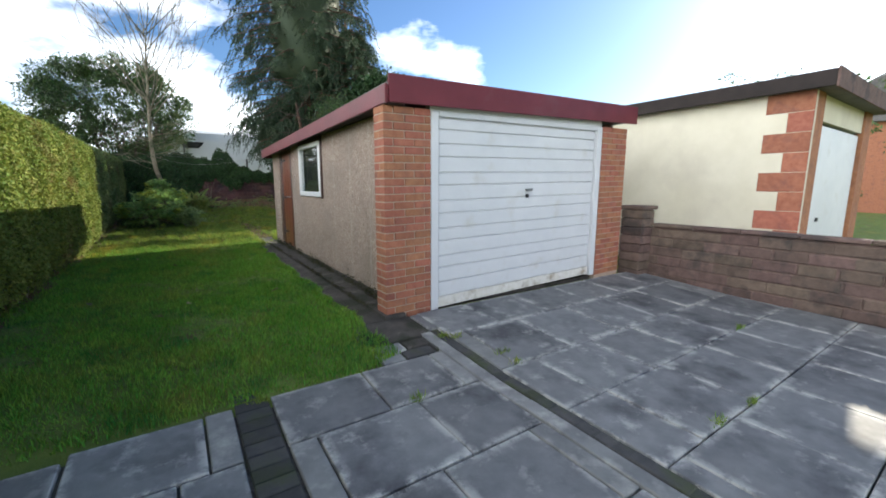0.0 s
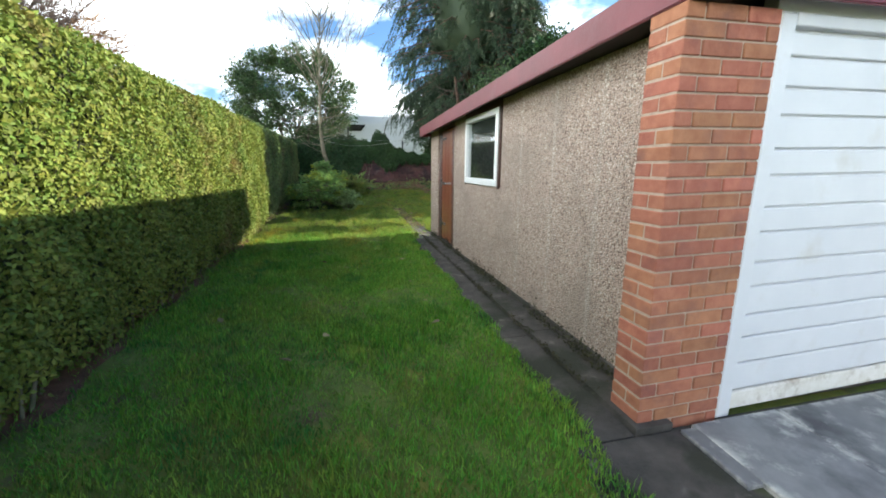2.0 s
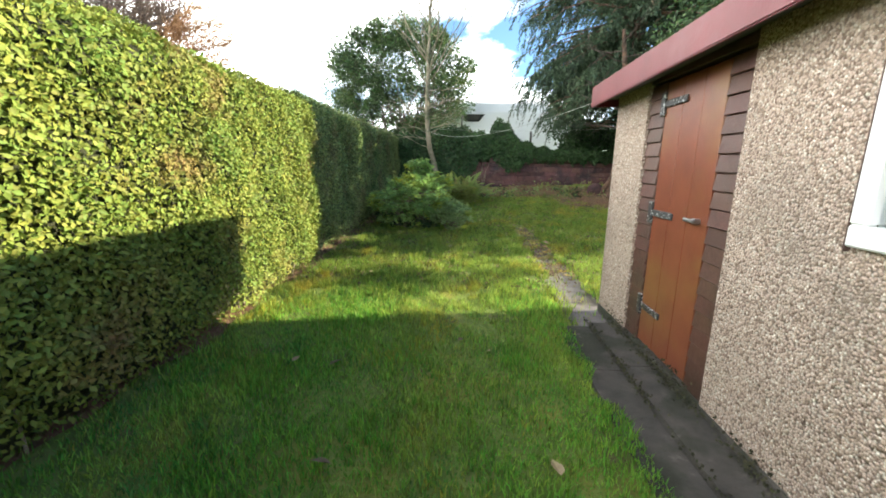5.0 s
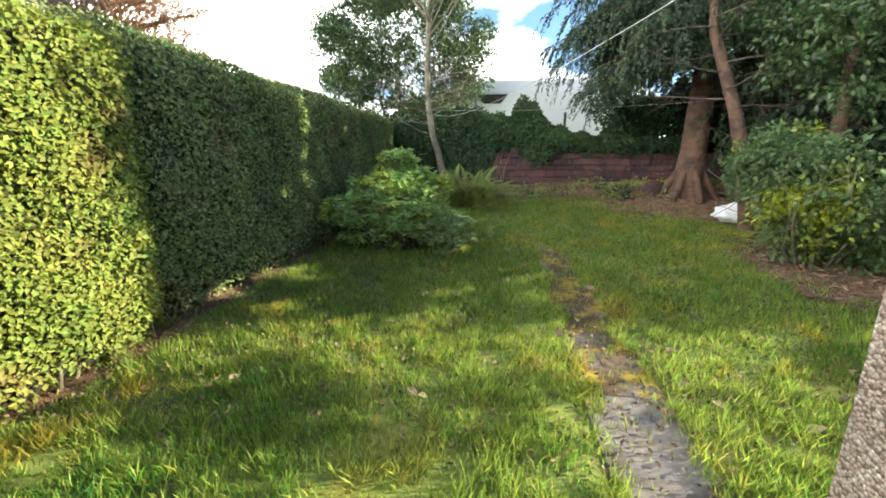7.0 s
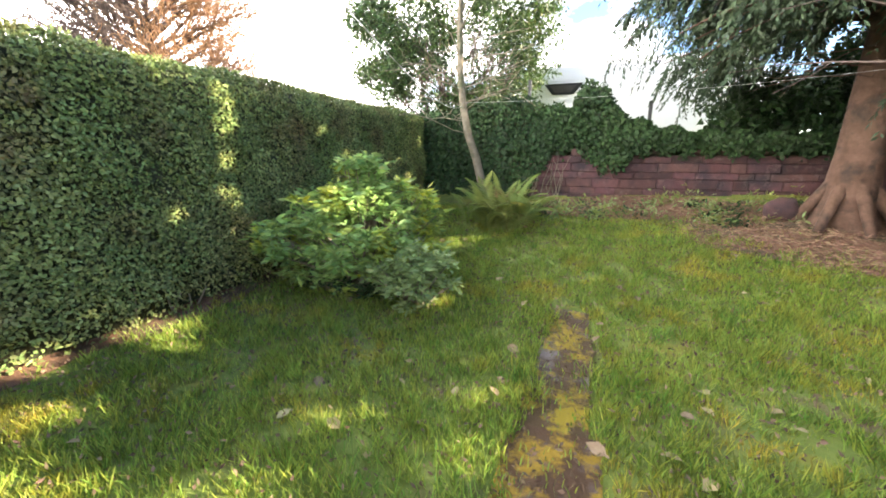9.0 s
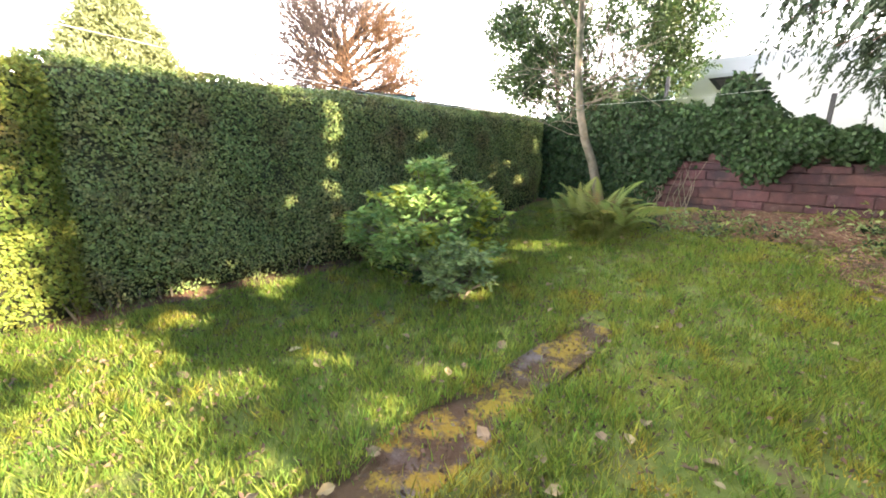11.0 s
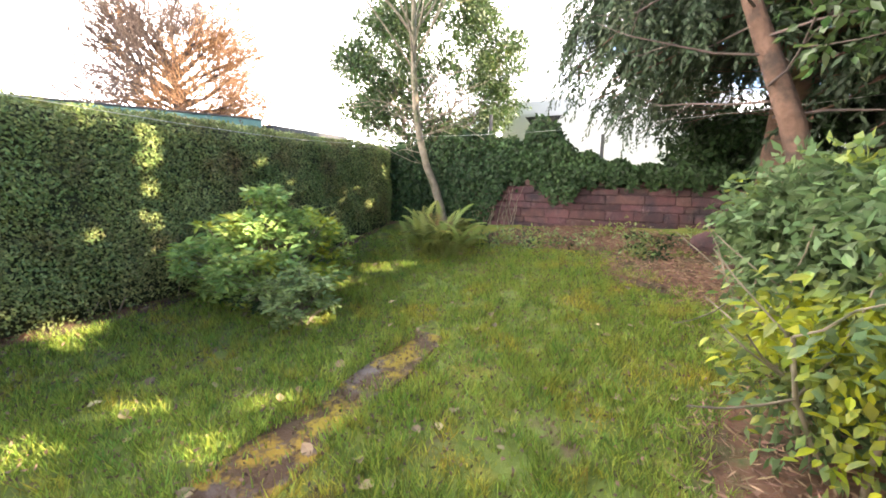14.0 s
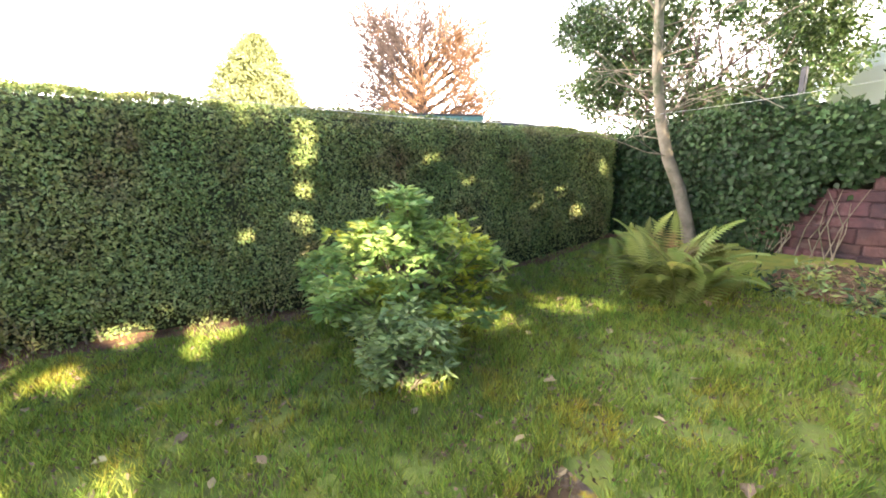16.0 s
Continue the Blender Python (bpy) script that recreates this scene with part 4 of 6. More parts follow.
# up-and-over door
gdoor = part("garage_door", lean(boxm(2.26, 4.84, FY + 0.055, FY + 0.07, 0.13, 2.11)), M["whitepaint"], garage, "white ribbed steel up-and-over door")
zs = [0.235, 0.40, 0.555, 0.685, 0.845, 0.975, 1.135, 1.265, 1.425, 1.555, 1.715, 1.845, 1.985, 2.095]
for a, b in zip(zs, zs[1:]):
    part("rib_panel", lean(boxm(2.27, 4.83, FY + 0.036, FY + 0.056, a + 0.005, b - 0.005, bevel=0.006)), M["whitepaint"], gdoor)
part("bottom_rail", lean(boxm(2.265, 4.835, FY + 0.03, FY + 0.056, 0.12, 0.23, bevel=0.006)), M["dirtywhite"], gdoor, "dirty scuffed bottom rail")
for x0, x1 in ((2.163, 2.255), (4.845, 4.947)):
    part("door_jamb", lean(boxm(x0, x1, FY + 0.005, FY + 0.075, 0.1, 2.16, bevel=0.006)), M["whitepaint"], garage, "white painted timber jamb")
part("door_head", lean(boxm(2.257, 4.843, FY + 0.008, FY + 0.072, 2.108, 2.165, bevel=0.005)), M["whitepaint"], garage)
hb = boxm(3.50, 3.61, FY - 0.022, FY - 0.002, 1.335, 1.365, bevel=0.008)
box(hb, 3.53, 3.56, FY - 0.004, FY + 0.04, 1.338, 1.362, bevel=0.003)
part("handle", lean(hb), M["steel"], gdoor, "dull steel turn handle")
part("key", lean(boxm(3.535, 3.548, FY - 0.012, FY + 0.036, 1.255, 1.30, bevel=0.003)), M["dark"], gdoor)

# side window
win = part("window", boxm(SX - 0.03, SX + 0.05, WY0 + 0.035, WY1, WZ0, WZ0 + 0.075, bevel=0.008), M["upvc"], garage, "white upvc window with reflecting glass in a maroon timber surround")
for nm, a in (("frame_top", (SX - 0.03, SX + 0.05, WY0 + 0.035, WY1, WZ1 - 0.07, WZ1)),
              ("frame_side", (SX - 0.03, SX + 0.05, WY0 + 0.035, WY0 + 0.1, WZ0 + 0.076, WZ1 - 0.071)), ("frame_side", (SX - 0.03, SX + 0.05, WY1 - 0.065, WY1, WZ0 + 0.076, WZ1 - 0.071))):
    part(nm, boxm(*a, bevel=0.008), M["upvc"], win)
for y0, y1 in ((WY0 - 0.018, WY0 + 0.03), (WY1 + 0.002, WY1 + 0.015)):
    part("window_surround", boxm(SX - 0.018, SX + 0.05, y0, y1, WZ0 - 0.02, WZ1 + 0.09, bevel=0.004), M["brownboard"], win)
part("window_lintel", boxm(SX - 0.012, SX + 0.05, WY0 + 0.031, WY1, WZ1 + 0.002, WZ1 + 0.09, bevel=0.004), M["brownboard"], win)
pane = part("window_pane", boxm(SX + 0.004, SX + 0.010, WY0 + 0.098, WY1 - 0.063, WZ0 + 0.073, WZ1 - 0.068), M["glass"], win)
pane.visible_shadow = False
part("inner_sill", boxm(SX + 0.1, SX + 0.28, WY0, WY1, WZ0 - 0.03, WZ0, bevel=0.005), M["timber"], garage, "bare timber ledge inside the window")

# side door between strips of shiplap boards
sdoor = part("side_door", boxm(SX + 0.03, SX + 0.07, 7.94, 8.57, 0.25, 2.06, bevel=0.004), M["browndoor"], garage, "red-brown painted plank side door, shut")
for y0 in (7.94, 8.15, 8.36):
    part("door_board", boxm(SX + 0.022, SX + 0.032, y0 + 0.002, y0 + 0.208, 0.255, 2.055, bevel=0.003), M["browndoor"], sdoor)
for z in (0.52, 1.2, 1.92):
    hg = boxm(SX + 0.008, SX + 0.022, 8.3, 8.56, z - 0.022, z + 0.022, bevel=0.004)
    box(hg, SX + 0.004, SX + 0.024, 8.56, 8.61, z - 0.075, z + 0.075, bevel=0.004)
    part("strap_hinge", hg, M["iron"], sdoor, "flaking black iron strap hinge")
hb = boxm(SX - 0.02, SX + 0.022, 8.0, 8.03, 1.2, 1.23, bevel=0.005)
box(hb, SX - 0.03, SX - 0.016, 8.0, 8.1, 1.205, 1.225, bevel=0.005)
part("lever_handle", hb, M["steel"], sdoor)
for y0, y1 in ((DY0, 7.935), (8.575, DY1)):
    z = 0.24
    while z < 2.04:
        bm = boxm(SX + 0.012, SX + 0.035, y0 + 0.002, y1 - 0.002, z, z + 0.093, bevel=0.004)
        for v in bm.verts:
            if v.co.x < SX + 0.02 and v.co.z > z + 0.05:
                v.co.x += 0.012
        part("shiplap_board", bm, M["brownboard"], garage)
        z += 0.096
part("side_door_head", boxm(SX + 0.01, SX + 0.06, DY0, DY1, 2.075, 2.13, bevel=0.004), M["brownboard"], garage)
part("threshold", boxm(SX - 0.01, SX + 0.08, DY0, DY1, 0.16, 0.245, bevel=0.01), M["concrete"], garage)

# ---- boundary wall by the drive ----
low_wall = thing("boundary_wall", (6.05, 1.0, 0.0), "low weathered brownish block wall between the drives", "wall", kind="structure")
core = part("wall_core", boxm(6.01, 6.13, -2.6, 3.2, -0.1, 0.83), M["drivewall"], low_wall)
random.seed(3)
for c in range(6):
    y = -2.6 + (0.2 if c % 2 else 0)
    while y < 3.15:
        L = random.uniform(0.34, 0.46)
        y1 = min(y + L, 3.2)
        ob = new("block", brick_mesh(0.15, round(y1 - y - 0.014, 1) + 0.03, 0.127, "drivewall", 0.012))
        ob.parent = low_wall
        ob.matrix_basis = Matrix.Translation(-low_wall.location) @ pose(6.07 + random.uniform(-0.006, 0.006), (y + y1) / 2, 0.06 + c * 0.139, random.uniform(-0.6, 0.6), random.uniform(-1, 1), random.uniform(-0.6, 0.6))
        y = y1
y = -2.6
while y < 3.1:
    ob = new("coping_stone", brick_mesh(0.2, 0.57, 0.05, "drivewall", 0.012))
    ob.parent = low_wall
    ob.matrix_basis = Matrix.Translation(-low_wall.location) @ pose(6.07, y + 0.29, 0.865 + random.uniform(-0.004, 0.004), 0, 0, random.uniform(-0.5, 0.5))
    y += 0.58
pil = thing("wall_pillar", (5.9, 3.4, 0.1), "short weathered block pillar ending the low wall", "pillar", kind="structure")
for c in range(8):
    bm = boxm(5.72, 6.06, 3.2, 3.54, 0.06 + c * 0.13, 0.06 + c * 0.13 + 0.123, bevel=0.012)
    part("pillar_block", bm, M["drivewall"], pil)
part("pillar_cap", boxm(5.70, 6.09, 3.17, 3.56, 1.10, 1.155, bevel=0.012), M["drivewall"], pil)

# ---- neighbouring garage ----
ng = thing("neighbour_garage", (8.6, 5.0, 0.1), "cream rendered neighbouring garage with brick quoins and flat roof", "garage")
part("side_wall", boxm(7.0, 7.12, 1.75, 8.5, 0.0, 2.7), M["cream"], ng)
part("front_wall", boxm(7.122, 7.45, 1.75, 1.87, 0.0, 2.7), M["brick"], ng)
part("front_wall", boxm(9.75, 10.2, 1.75, 1.87, 0.0, 2.7), M["brick"], ng)
part("rear_wall", boxm(7.122, 10.2, 8.38, 8.5, 0.0, 2.7), M["cream"], ng)
part("far_wall", boxm(10.08, 10.2, 1.872, 8.378, 0.0, 2.7), M["cream"], ng)
part("front_beam", boxm(7.452, 9.748, 1.78, 1.87, 2.35, 2.7), M["cream"], ng)
nd = part("garage_door", boxm(7.5, 9.7, 1.80, 1.83, 0.1, 2.3), M["whitepaint"], ng, "plain white garage door")
part("handle", boxm(7.95, 8.03, 1.775, 1.80, 0.93, 0.99, bevel=0.005), M["dark"], nd)
part("roof", boxm(6.85, 10.35, 1.55, 8.65, 2.70, 2.86, bevel=0.02), M["roofgrey"], ng)
part("fascia", boxm(6.82, 6.848, 1.53, 8.65, 2.68, 2.88, bevel=0.004), M["soffit"], ng)
part("fascia", boxm(6.82, 10.37, 1.50, 1.528, 2.66, 2.90, bevel=0.004), M["drivewall"], ng)
for c in range(10):
    w = 0.52 if c % 2 else 0.27
    brick(6.99, 7.02, 1.74, 1.74 + w, 0.05 + c * 0.265, 0.05 + (c + 1) * 0.265, "brick", ng, rate=0.0, name="quoin", gap=0.003)

# ---- stone wall at the end of the garden ----
back = thing("wall_end", (2.0, 18.55, 0.7), "old red sandstone garden wall, sooty and half covered in ivy", "wall", kind="structure")
part("wall_core", boxm(-3.0, 9.0, 18.43, 18.78, 0.4, 1.58), M["oldbrick"], back)
random.seed(5)
course_z = (0.55, 0.73, 0.88, 1.0, 1.17, 1.29, 1.45, 1.57, 1.72)
for c in range(8):
    x = 0.2 + random.uniform(0, 0.25)
    z0, course_h = course_z[c], course_z[c + 1] - course_z[c]
    while x < 5.6:
        L = random.choice((0.22, 0.34, 0.46, 0.62))
        if not (c == 7 and (x < 0.95 or x > 1.75)):
            ob = new("stone", brick_mesh(L - 0.006, 0.13, course_h - 0.006, "oldbrick", 0.014))
            ob.parent = back
            ob.matrix_basis = Matrix.Translation(-back.location) @ pose(x + L / 2, 18.47 + random.uniform(-0.025, 0.015), z0 + course_h / 2 + random.uniform(-0.006, 0.006), random.uniform(-2.5, 2.5), random.uniform(-1.6, 1.6), random.uniform(-2.5, 2.5))
        x += L
for x, w in ((2.5, 0.3), (2.82, 0.34), (3.4, 0.4), (3.9, 0.36), (4.4, 0.4)):
    ob = new("coping_stone", brick_mesh(w, 0.3, 0.12, "oldbrick", 0.03))
    ob.parent = back
    ob.matrix_basis = Matrix.Translation(-back.location) @ pose(x, 18.56, 1.66, random.uniform(-4, 4), random.uniform(-5, 5), random.uniform(-8, 8))


# ivy cloak over the wall
def ivy_top(x):
    return np.interp(x, (-2.4, -1.6, -0.5, 0.45, 0.9, 1.3, 1.42, 1.6, 1.9, 2.05, 2.4, 2.8, 3.4, 4.2, 5.5), (2.35, 2.4, 2.58, 2.68, 2.52, 2.42, 2.7, 2.86, 2.8, 2.4, 2.2, 2.06, 1.95, 1.9, 1.85))


def ivy_foot(x):
    return np.interp(x, (-2.4, 0.55, 0.8, 1.0, 1.35, 1.6, 1.75, 2.1, 2.35, 2.5, 5.5), (0.6, 0.7, 1.2, 1.62, 1.75, 1.62, 1.36, 1.32, 1.48, 1.68, 1.68))


ivy = thing("ivy", (0.8, 18.4, 0.7), "dark green ivy hanging thickly over the old wall", "ivy")
n = 26000
x = rng.uniform(-2.5, 5.5, n)
lo, hi = ivy_foot(x) + 0.07 * np.sin(x * 19) + rng.normal(0, 0.05, n), ivy_top(x) + 0.05 * np.sin(x * 13)
s = rng.random(n)
z = lo + (hi - lo) * s
yy = 18.36 - 0.10 * np.sin(np.pi * s) - 0.05 * np.sin(x * 4 + z * 3) + rng.normal(0, 0.04, n) + 0.35 * np.clip(s - 0.9, 0, 1) * 10 * rng.random(n) * 0.6
v, f = leaves(np.stack([x, yy, z], 1), np.tile([[0.05, -1.0, 0.1]], (n, 1)), 0.066, 0.058, droop=0.35, spread=0.5, flat=True)
arrays("ivy_leaves", v, f, M["ivy"], ivy)
# dark sheet behind the ivy leaves in place of the shade between them
xs = np.linspace(-2.5, 5.5, 90)
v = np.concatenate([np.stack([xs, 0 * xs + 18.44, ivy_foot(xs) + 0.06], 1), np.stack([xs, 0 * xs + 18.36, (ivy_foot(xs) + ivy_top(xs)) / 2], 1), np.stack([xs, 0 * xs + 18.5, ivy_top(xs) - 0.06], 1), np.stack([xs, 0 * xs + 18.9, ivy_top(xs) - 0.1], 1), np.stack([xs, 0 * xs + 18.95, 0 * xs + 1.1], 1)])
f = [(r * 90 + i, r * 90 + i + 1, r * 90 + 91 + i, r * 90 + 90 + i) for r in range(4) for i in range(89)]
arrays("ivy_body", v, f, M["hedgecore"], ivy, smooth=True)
segs = []
for k in range(20):
    a = np.array([rng.uniform(0.3, 1.2), 18.36, 0.8])
    b = a + np.array([rng.normal(0, 0.18), 0.0, rng.uniform(0.4, 0.8)])
    m = (a + b) / 2 + np.array([rng.normal(0, 0.06), -0.03, 0])
    segs += [(a, m, 0.007, 0.006), (m, b, 0.006, 0.004)]
v, f = tubes(segs)
arrays("ivy_stem_mass", v, f, M["bark"], ivy)["kind"] = "stuff"
for px, top_z in ((0.46, 3.03), (2.66, 2.55)):
    ob = part("fence_post", boxm(px - 0.03, px + 0.03, 18.86, 18.92, 1.0, top_z, bevel=0.006), M["dark"])
    tagged(ob, "dark thin post standing behind the ivy wall", "post", "fence posts")

# ---- trees and shrubs ----
# openings in the foliage through which the low sun reaches the hedge and the green shrub, as (y, z, radius) where x is -1.5
GLADES = ((13.25, 1.2, 0.15), (13.28, 1.55, 0.13), (13.3, 1.85, 0.15), (13.34, 2.15, 0.16), (14.75, 1.93, 0.16), (15.25, 1.75, 0.18), (16.4, 1.4, 0.17), (13.46, 0.55, 0.24), (13.35, 0.8, 0.2), (12.75, 1.1, 0.13),
          (15.8, 1.6, 0.12), (16.9, 1.5, 0.13), (17.2, 1.2, 0.12), (12.0, 0.5, 0.1), (12.37, 0.2, 0.18), (11.72, 0.28, 0.15), (11.31, -0.02, 0.13), (11.55, -0.55, 0.12), (11.05, -0.5, 0.14), (11.4, -0.8, 0.13),
          (10.6, -0.85, 0.19), (11.85, -0.77, 0.11), (15.28, -0.16, 0.16), (14.47, -0.16, 0.2), (14.2, -0.1, 0.17), (13.3, -0.46, 0.12), (12.13, 0.02, 0.1), (10.75, -0.2, 0.2), (10.4, -0.5, 0.25), (10.5, 0.1, 0.12))


def open_to_sun(at):
    """Which points stand clear of those openings."""
    k = at[:, 0] + 1.5
    y, z = at[:, 1] - k * SUN.y / SUN.x, at[:, 2] - k * SUN.z / SUN.x
    ok = np.ones(len(at), bool)
    for gy, gz, r in GLADES:
        wide = 0.62 if gz < 0.3 else 1.0
        ok &= (wide * (y - gy)) ** 2 + (z - gz) ** 2 > r * r
    return ok


def crown(parent, name, centres, radii, per, length, width, material, droop=0.2, spread=0.7, gen=rng):
    """Leaves in many clumps, thick at the clump's skin."""
    c = np.repeat(np.asarray(centres, float), per, axis=0)
    r = np.repeat(np.asarray(radii, float), per)
    d = unit(gen.normal(0, 1, (len(c), 3)))
    at = c + d * (r * gen.uniform(0.25, 1.0, len(c)) ** 0.6)[:, None] * np.array([1, 1, 0.8])
    keep_leaf = open_to_sun(at)
    v, f = leaves(at[keep_leaf], d[keep_leaf], length, width, droop=droop, spread=spread, gen=gen)
    return arrays(name, v, f, M[material], parent)


def limbs(parent, name, segs, material, sides=6):
    v, f = tubes(segs, sides)
    return arrays(name, v, f, M[material], parent, smooth=True)


def bent(points, radii):
    return [(points[i], points[i + 1], radii[i], radii[i + 1]) for i in range(len(points) - 1)]


# tall conifers by the end wall
def hanging_sprays(boughs, per, leaf_n, gen, length=(0.28, 0.6)):
    """Feathery sprays hanging from drooping boughs, each bough an array of places from the trunk outwards."""
    at, way = [], []
    for pts in boughs:
        n = len(pts)
        s = gen.uniform(0.18, 1.0, per) * (n - 1)
        k = np.minimum(s.astype(int), n - 2)
        fr = (s - k)[:, None]
        base = pts[k] * (1 - fr) + pts[k + 1] * fr
        along = unit(pts[k + 1] - pts[k])
        flank = unit(np.cross(along, np.array([[0.0, 0, 1]]))) * gen.choice((-1.0, 1.0), per)[:, None]
        d = unit(along * gen.uniform(0.3, 0.8, (per, 1)) + flank * gen.uniform(0.2, 0.8, (per, 1)) + np.array([[0, 0, -0.55]]) + gen.normal(0, 0.12, (per, 3)))
        L = gen.uniform(*length, per)[:, None]
        u = np.linspace(0.05, 1, leaf_n)[None, :, None]
        sag = np.array([0, 0, -0.45])[None, None] * (u * L[:, None]) ** 2 / 0.4
        p = base[:, None] + d[:, None] * L[:, None] * u + sag
        q = np.broadcast_to(d[:, None] + np.array([0, 0, -0.5]) * u, p.shape) + np.cross(d, (0, 0, 1.0))[:, None] * np.where(np.arange(leaf_n) % 2, 0.75, -0.75)[None, :, None]
        at.append(p.reshape(-1, 3))
        way.append(q.reshape(-1, 3))
    at, way = np.concatenate(at), np.concatenate(way)
    keep_leaf = open_to_sun(at)
    return leaves(at[keep_leaf], way[keep_leaf], 0.08, 0.03, droop=0.1, spread=0.5, gen=gen)


def conifer(x, y, z0, height, reach, trunk_r, count, label, gen, low=2.4, core=True):
    ob = thing("conifer", (x, y, z0), label, "tree")
    pts = [(x, y, z0 - 0.1), (x, y, z0 + 0.25), (x + 0.02, y, z0 + 0.9), (x + 0.06, y + 0.05, z0 + 2.4), (x, y, z0 + 5), (x, y, z0 + height)]
    arrays("trunk", *pipe(pts, [trunk_r * 1.5, trunk_r * 1.1, trunk_r * 0.9, trunk_r * 0.75, trunk_r * 0.5, 0.03], 14), M["redbark"], ob, smooth=True)
    shape = lambda h: float(np.interp(h, (0, 0.12, 0.45, 0.75, 0.9, 1), (0.85, 1.0, 1.0, 0.86, 0.6, 0.2)))
    # solid lumpy filler added inside the crown to block sky and sun
    if core:
        hs = np.linspace(0.2, 0.95, 12)
        arrays("inner_branching", *pipe([(x, y, z0 + low + h * (height - low)) for h in hs], [reach * shape(h) * (0.1 if i == 0 else 0.5 if i % 2 else 0.4) for i, h in enumerate(hs)], 13), M["conifer"], ob, smooth=True)
    for k in range(7):
        a = k * 0.9 + 0.3
        e = (x + math.cos(a) * trunk_r * 2.1, y + math.sin(a) * trunk_r * 2.1, z0 - 0.08)
        limbs(ob, "root", [((x + math.cos(a) * trunk_r * 0.6, y + math.sin(a) * trunk_r * 0.6, z0 + 0.55), e, trunk_r * 0.34, trunk_r * 0.2)], "redbark", 6)
    segs, boughs = [], []
    for k in range(count):
        h = ((k + gen.uniform(0, 1)) / count) ** 1.1
        z = z0 + low + h * (height - low)
        R = reach * shape(h) * gen.uniform(0.72, 1.1) * (1 + 0.12 * math.sin(k * 2.4))
        a = k * 2.4 + gen.normal(0, 0.3)
        s = np.linspace(0, 1, 6)
        b = np.stack([x + R * s * math.cos(a), y + R * s * math.sin(a), z + R * (0.22 * s - 0.42 * s * s)], 1)
        b[1:] += gen.normal(0, 0.05, (5, 3))
        boughs.append(b)
        segs += bent(b, [0.04, 0.034, 0.027, 0.02, 0.013, 0.006])
    limbs(ob, "branching", segs, "redbark", 4)["kind"] = "stuff"
    v, f = hanging_sprays(boughs, 29, 24, gen, (0.22, 0.5))
    arrays("crown", v, f, M["conifer"], ob)
    return ob


cg = np.random.default_rng(21)
big = conifer(4.85, 17.0, 0.72, 12.5, 2.9, 0.26, 390, "tall dark conifer with drooping sprays and fibrous trunk", cg)
conifer(6.2, 15.5, 0.6, 6.8, 1.6, 0.2, 130, "dark conifer with fibrous brown trunk behind the shrub", cg, 1.2, False)
# low hanging boughs towards the lawn, and bare dead twigs under them
low_boughs = []
for k in range(16):
    a, z = 2.35 + 2.5 * k / 15 + cg.normal(0, 0.1), cg.uniform(3.75, 4.7)
    R = cg.uniform(1.8, 2.55)
    s = np.linspace(0, 1, 7)
    low_boughs.append(np.stack([4.85 + R * s * math.cos(a), 17.0 + R * s * math.sin(a), z + R * (0.12 * s - 0.42 * s * s)], 1) + cg.normal(0, 0.03, (7, 3)))
v, f = hanging_sprays(low_boughs, 110, 26, cg, (0.3, 0.7))
arrays("hanging_foliage", v, f, M["conifer"], big)["kind"] = "stuff"
for b in low_boughs:
    arrays("bough", *pipe(b, [0.034, 0.03, 0.026, 0.02, 0.015, 0.01, 0.005], 6), M["redbark"], big, smooth=True)
segs = []
for k in range(26):
    a = cg.uniform(2.6, 5.2)
    grow((4.8, 16.95, cg.uniform(2.3, 4.2)), (math.cos(a), math.sin(a), -0.05), 0.9, 0.007, 1, segs, cg, 0.4, 0.0, (1, 3), 0.6)
limbs(big, "dead_twig_mass", segs, "redbark", 4)["kind"] = "stuff"

# slender bare tree in front of the wall
bg = np.random.default_rng(5)
ash = thing("bare_sapling", (-0.2, 18.1, 0.78), "slender bare tree with a crooked pale grey trunk", "tree")
tp = [(-0.2, 18.12, 0.7), (-0.27, 18.05, 1.1), (-0.36, 17.95, 1.55), (-0.47, 17.8, 1.95), (-0.52, 17.65, 2.4), (-0.54, 17.5, 3.0), (-0.5, 17.35, 3.8), (-0.46, 17.3, 4.8), (-0.42, 17.3, 5.8)]
arrays("trunk", *pipe(tp, [0.10, 0.085, 0.078, 0.072, 0.066, 0.06, 0.052, 0.04, 0.028], 9), M["bark"], ash, smooth=True)
segs = []
for k in range(56):
    i = 3 + k % 6
    a = k * 2.4
    start = np.array(tp[i]) + np.array([0, 0, bg.uniform(0, 0.7)])
    start[0] = np.interp(start[2], [p[2] for p in tp], [p[0] for p in tp])
    start[1] = np.interp(start[2], [p[2] for p in tp], [p[1] for p in tp])
    high = start[2] > 3.6
    grow(start, (math.cos(a) * (0.8 if high else 0.8), math.sin(a) * (0.8 if high else 0.8), 1.0 if high else 0.15), 1.9 if high else 0.8, 0.02 if high else 0.009, 2 if high else 1, segs, bg, 0.42, 0.25 if high else 0.05, (1, 3), 0.68)
segs = [(a, b, max(p, 0.006), max(q, 0.005)) for a, b, p, q in segs]
limbs(ash, "twig_mass", segs, "bark", 4)["kind"] = "stuff"

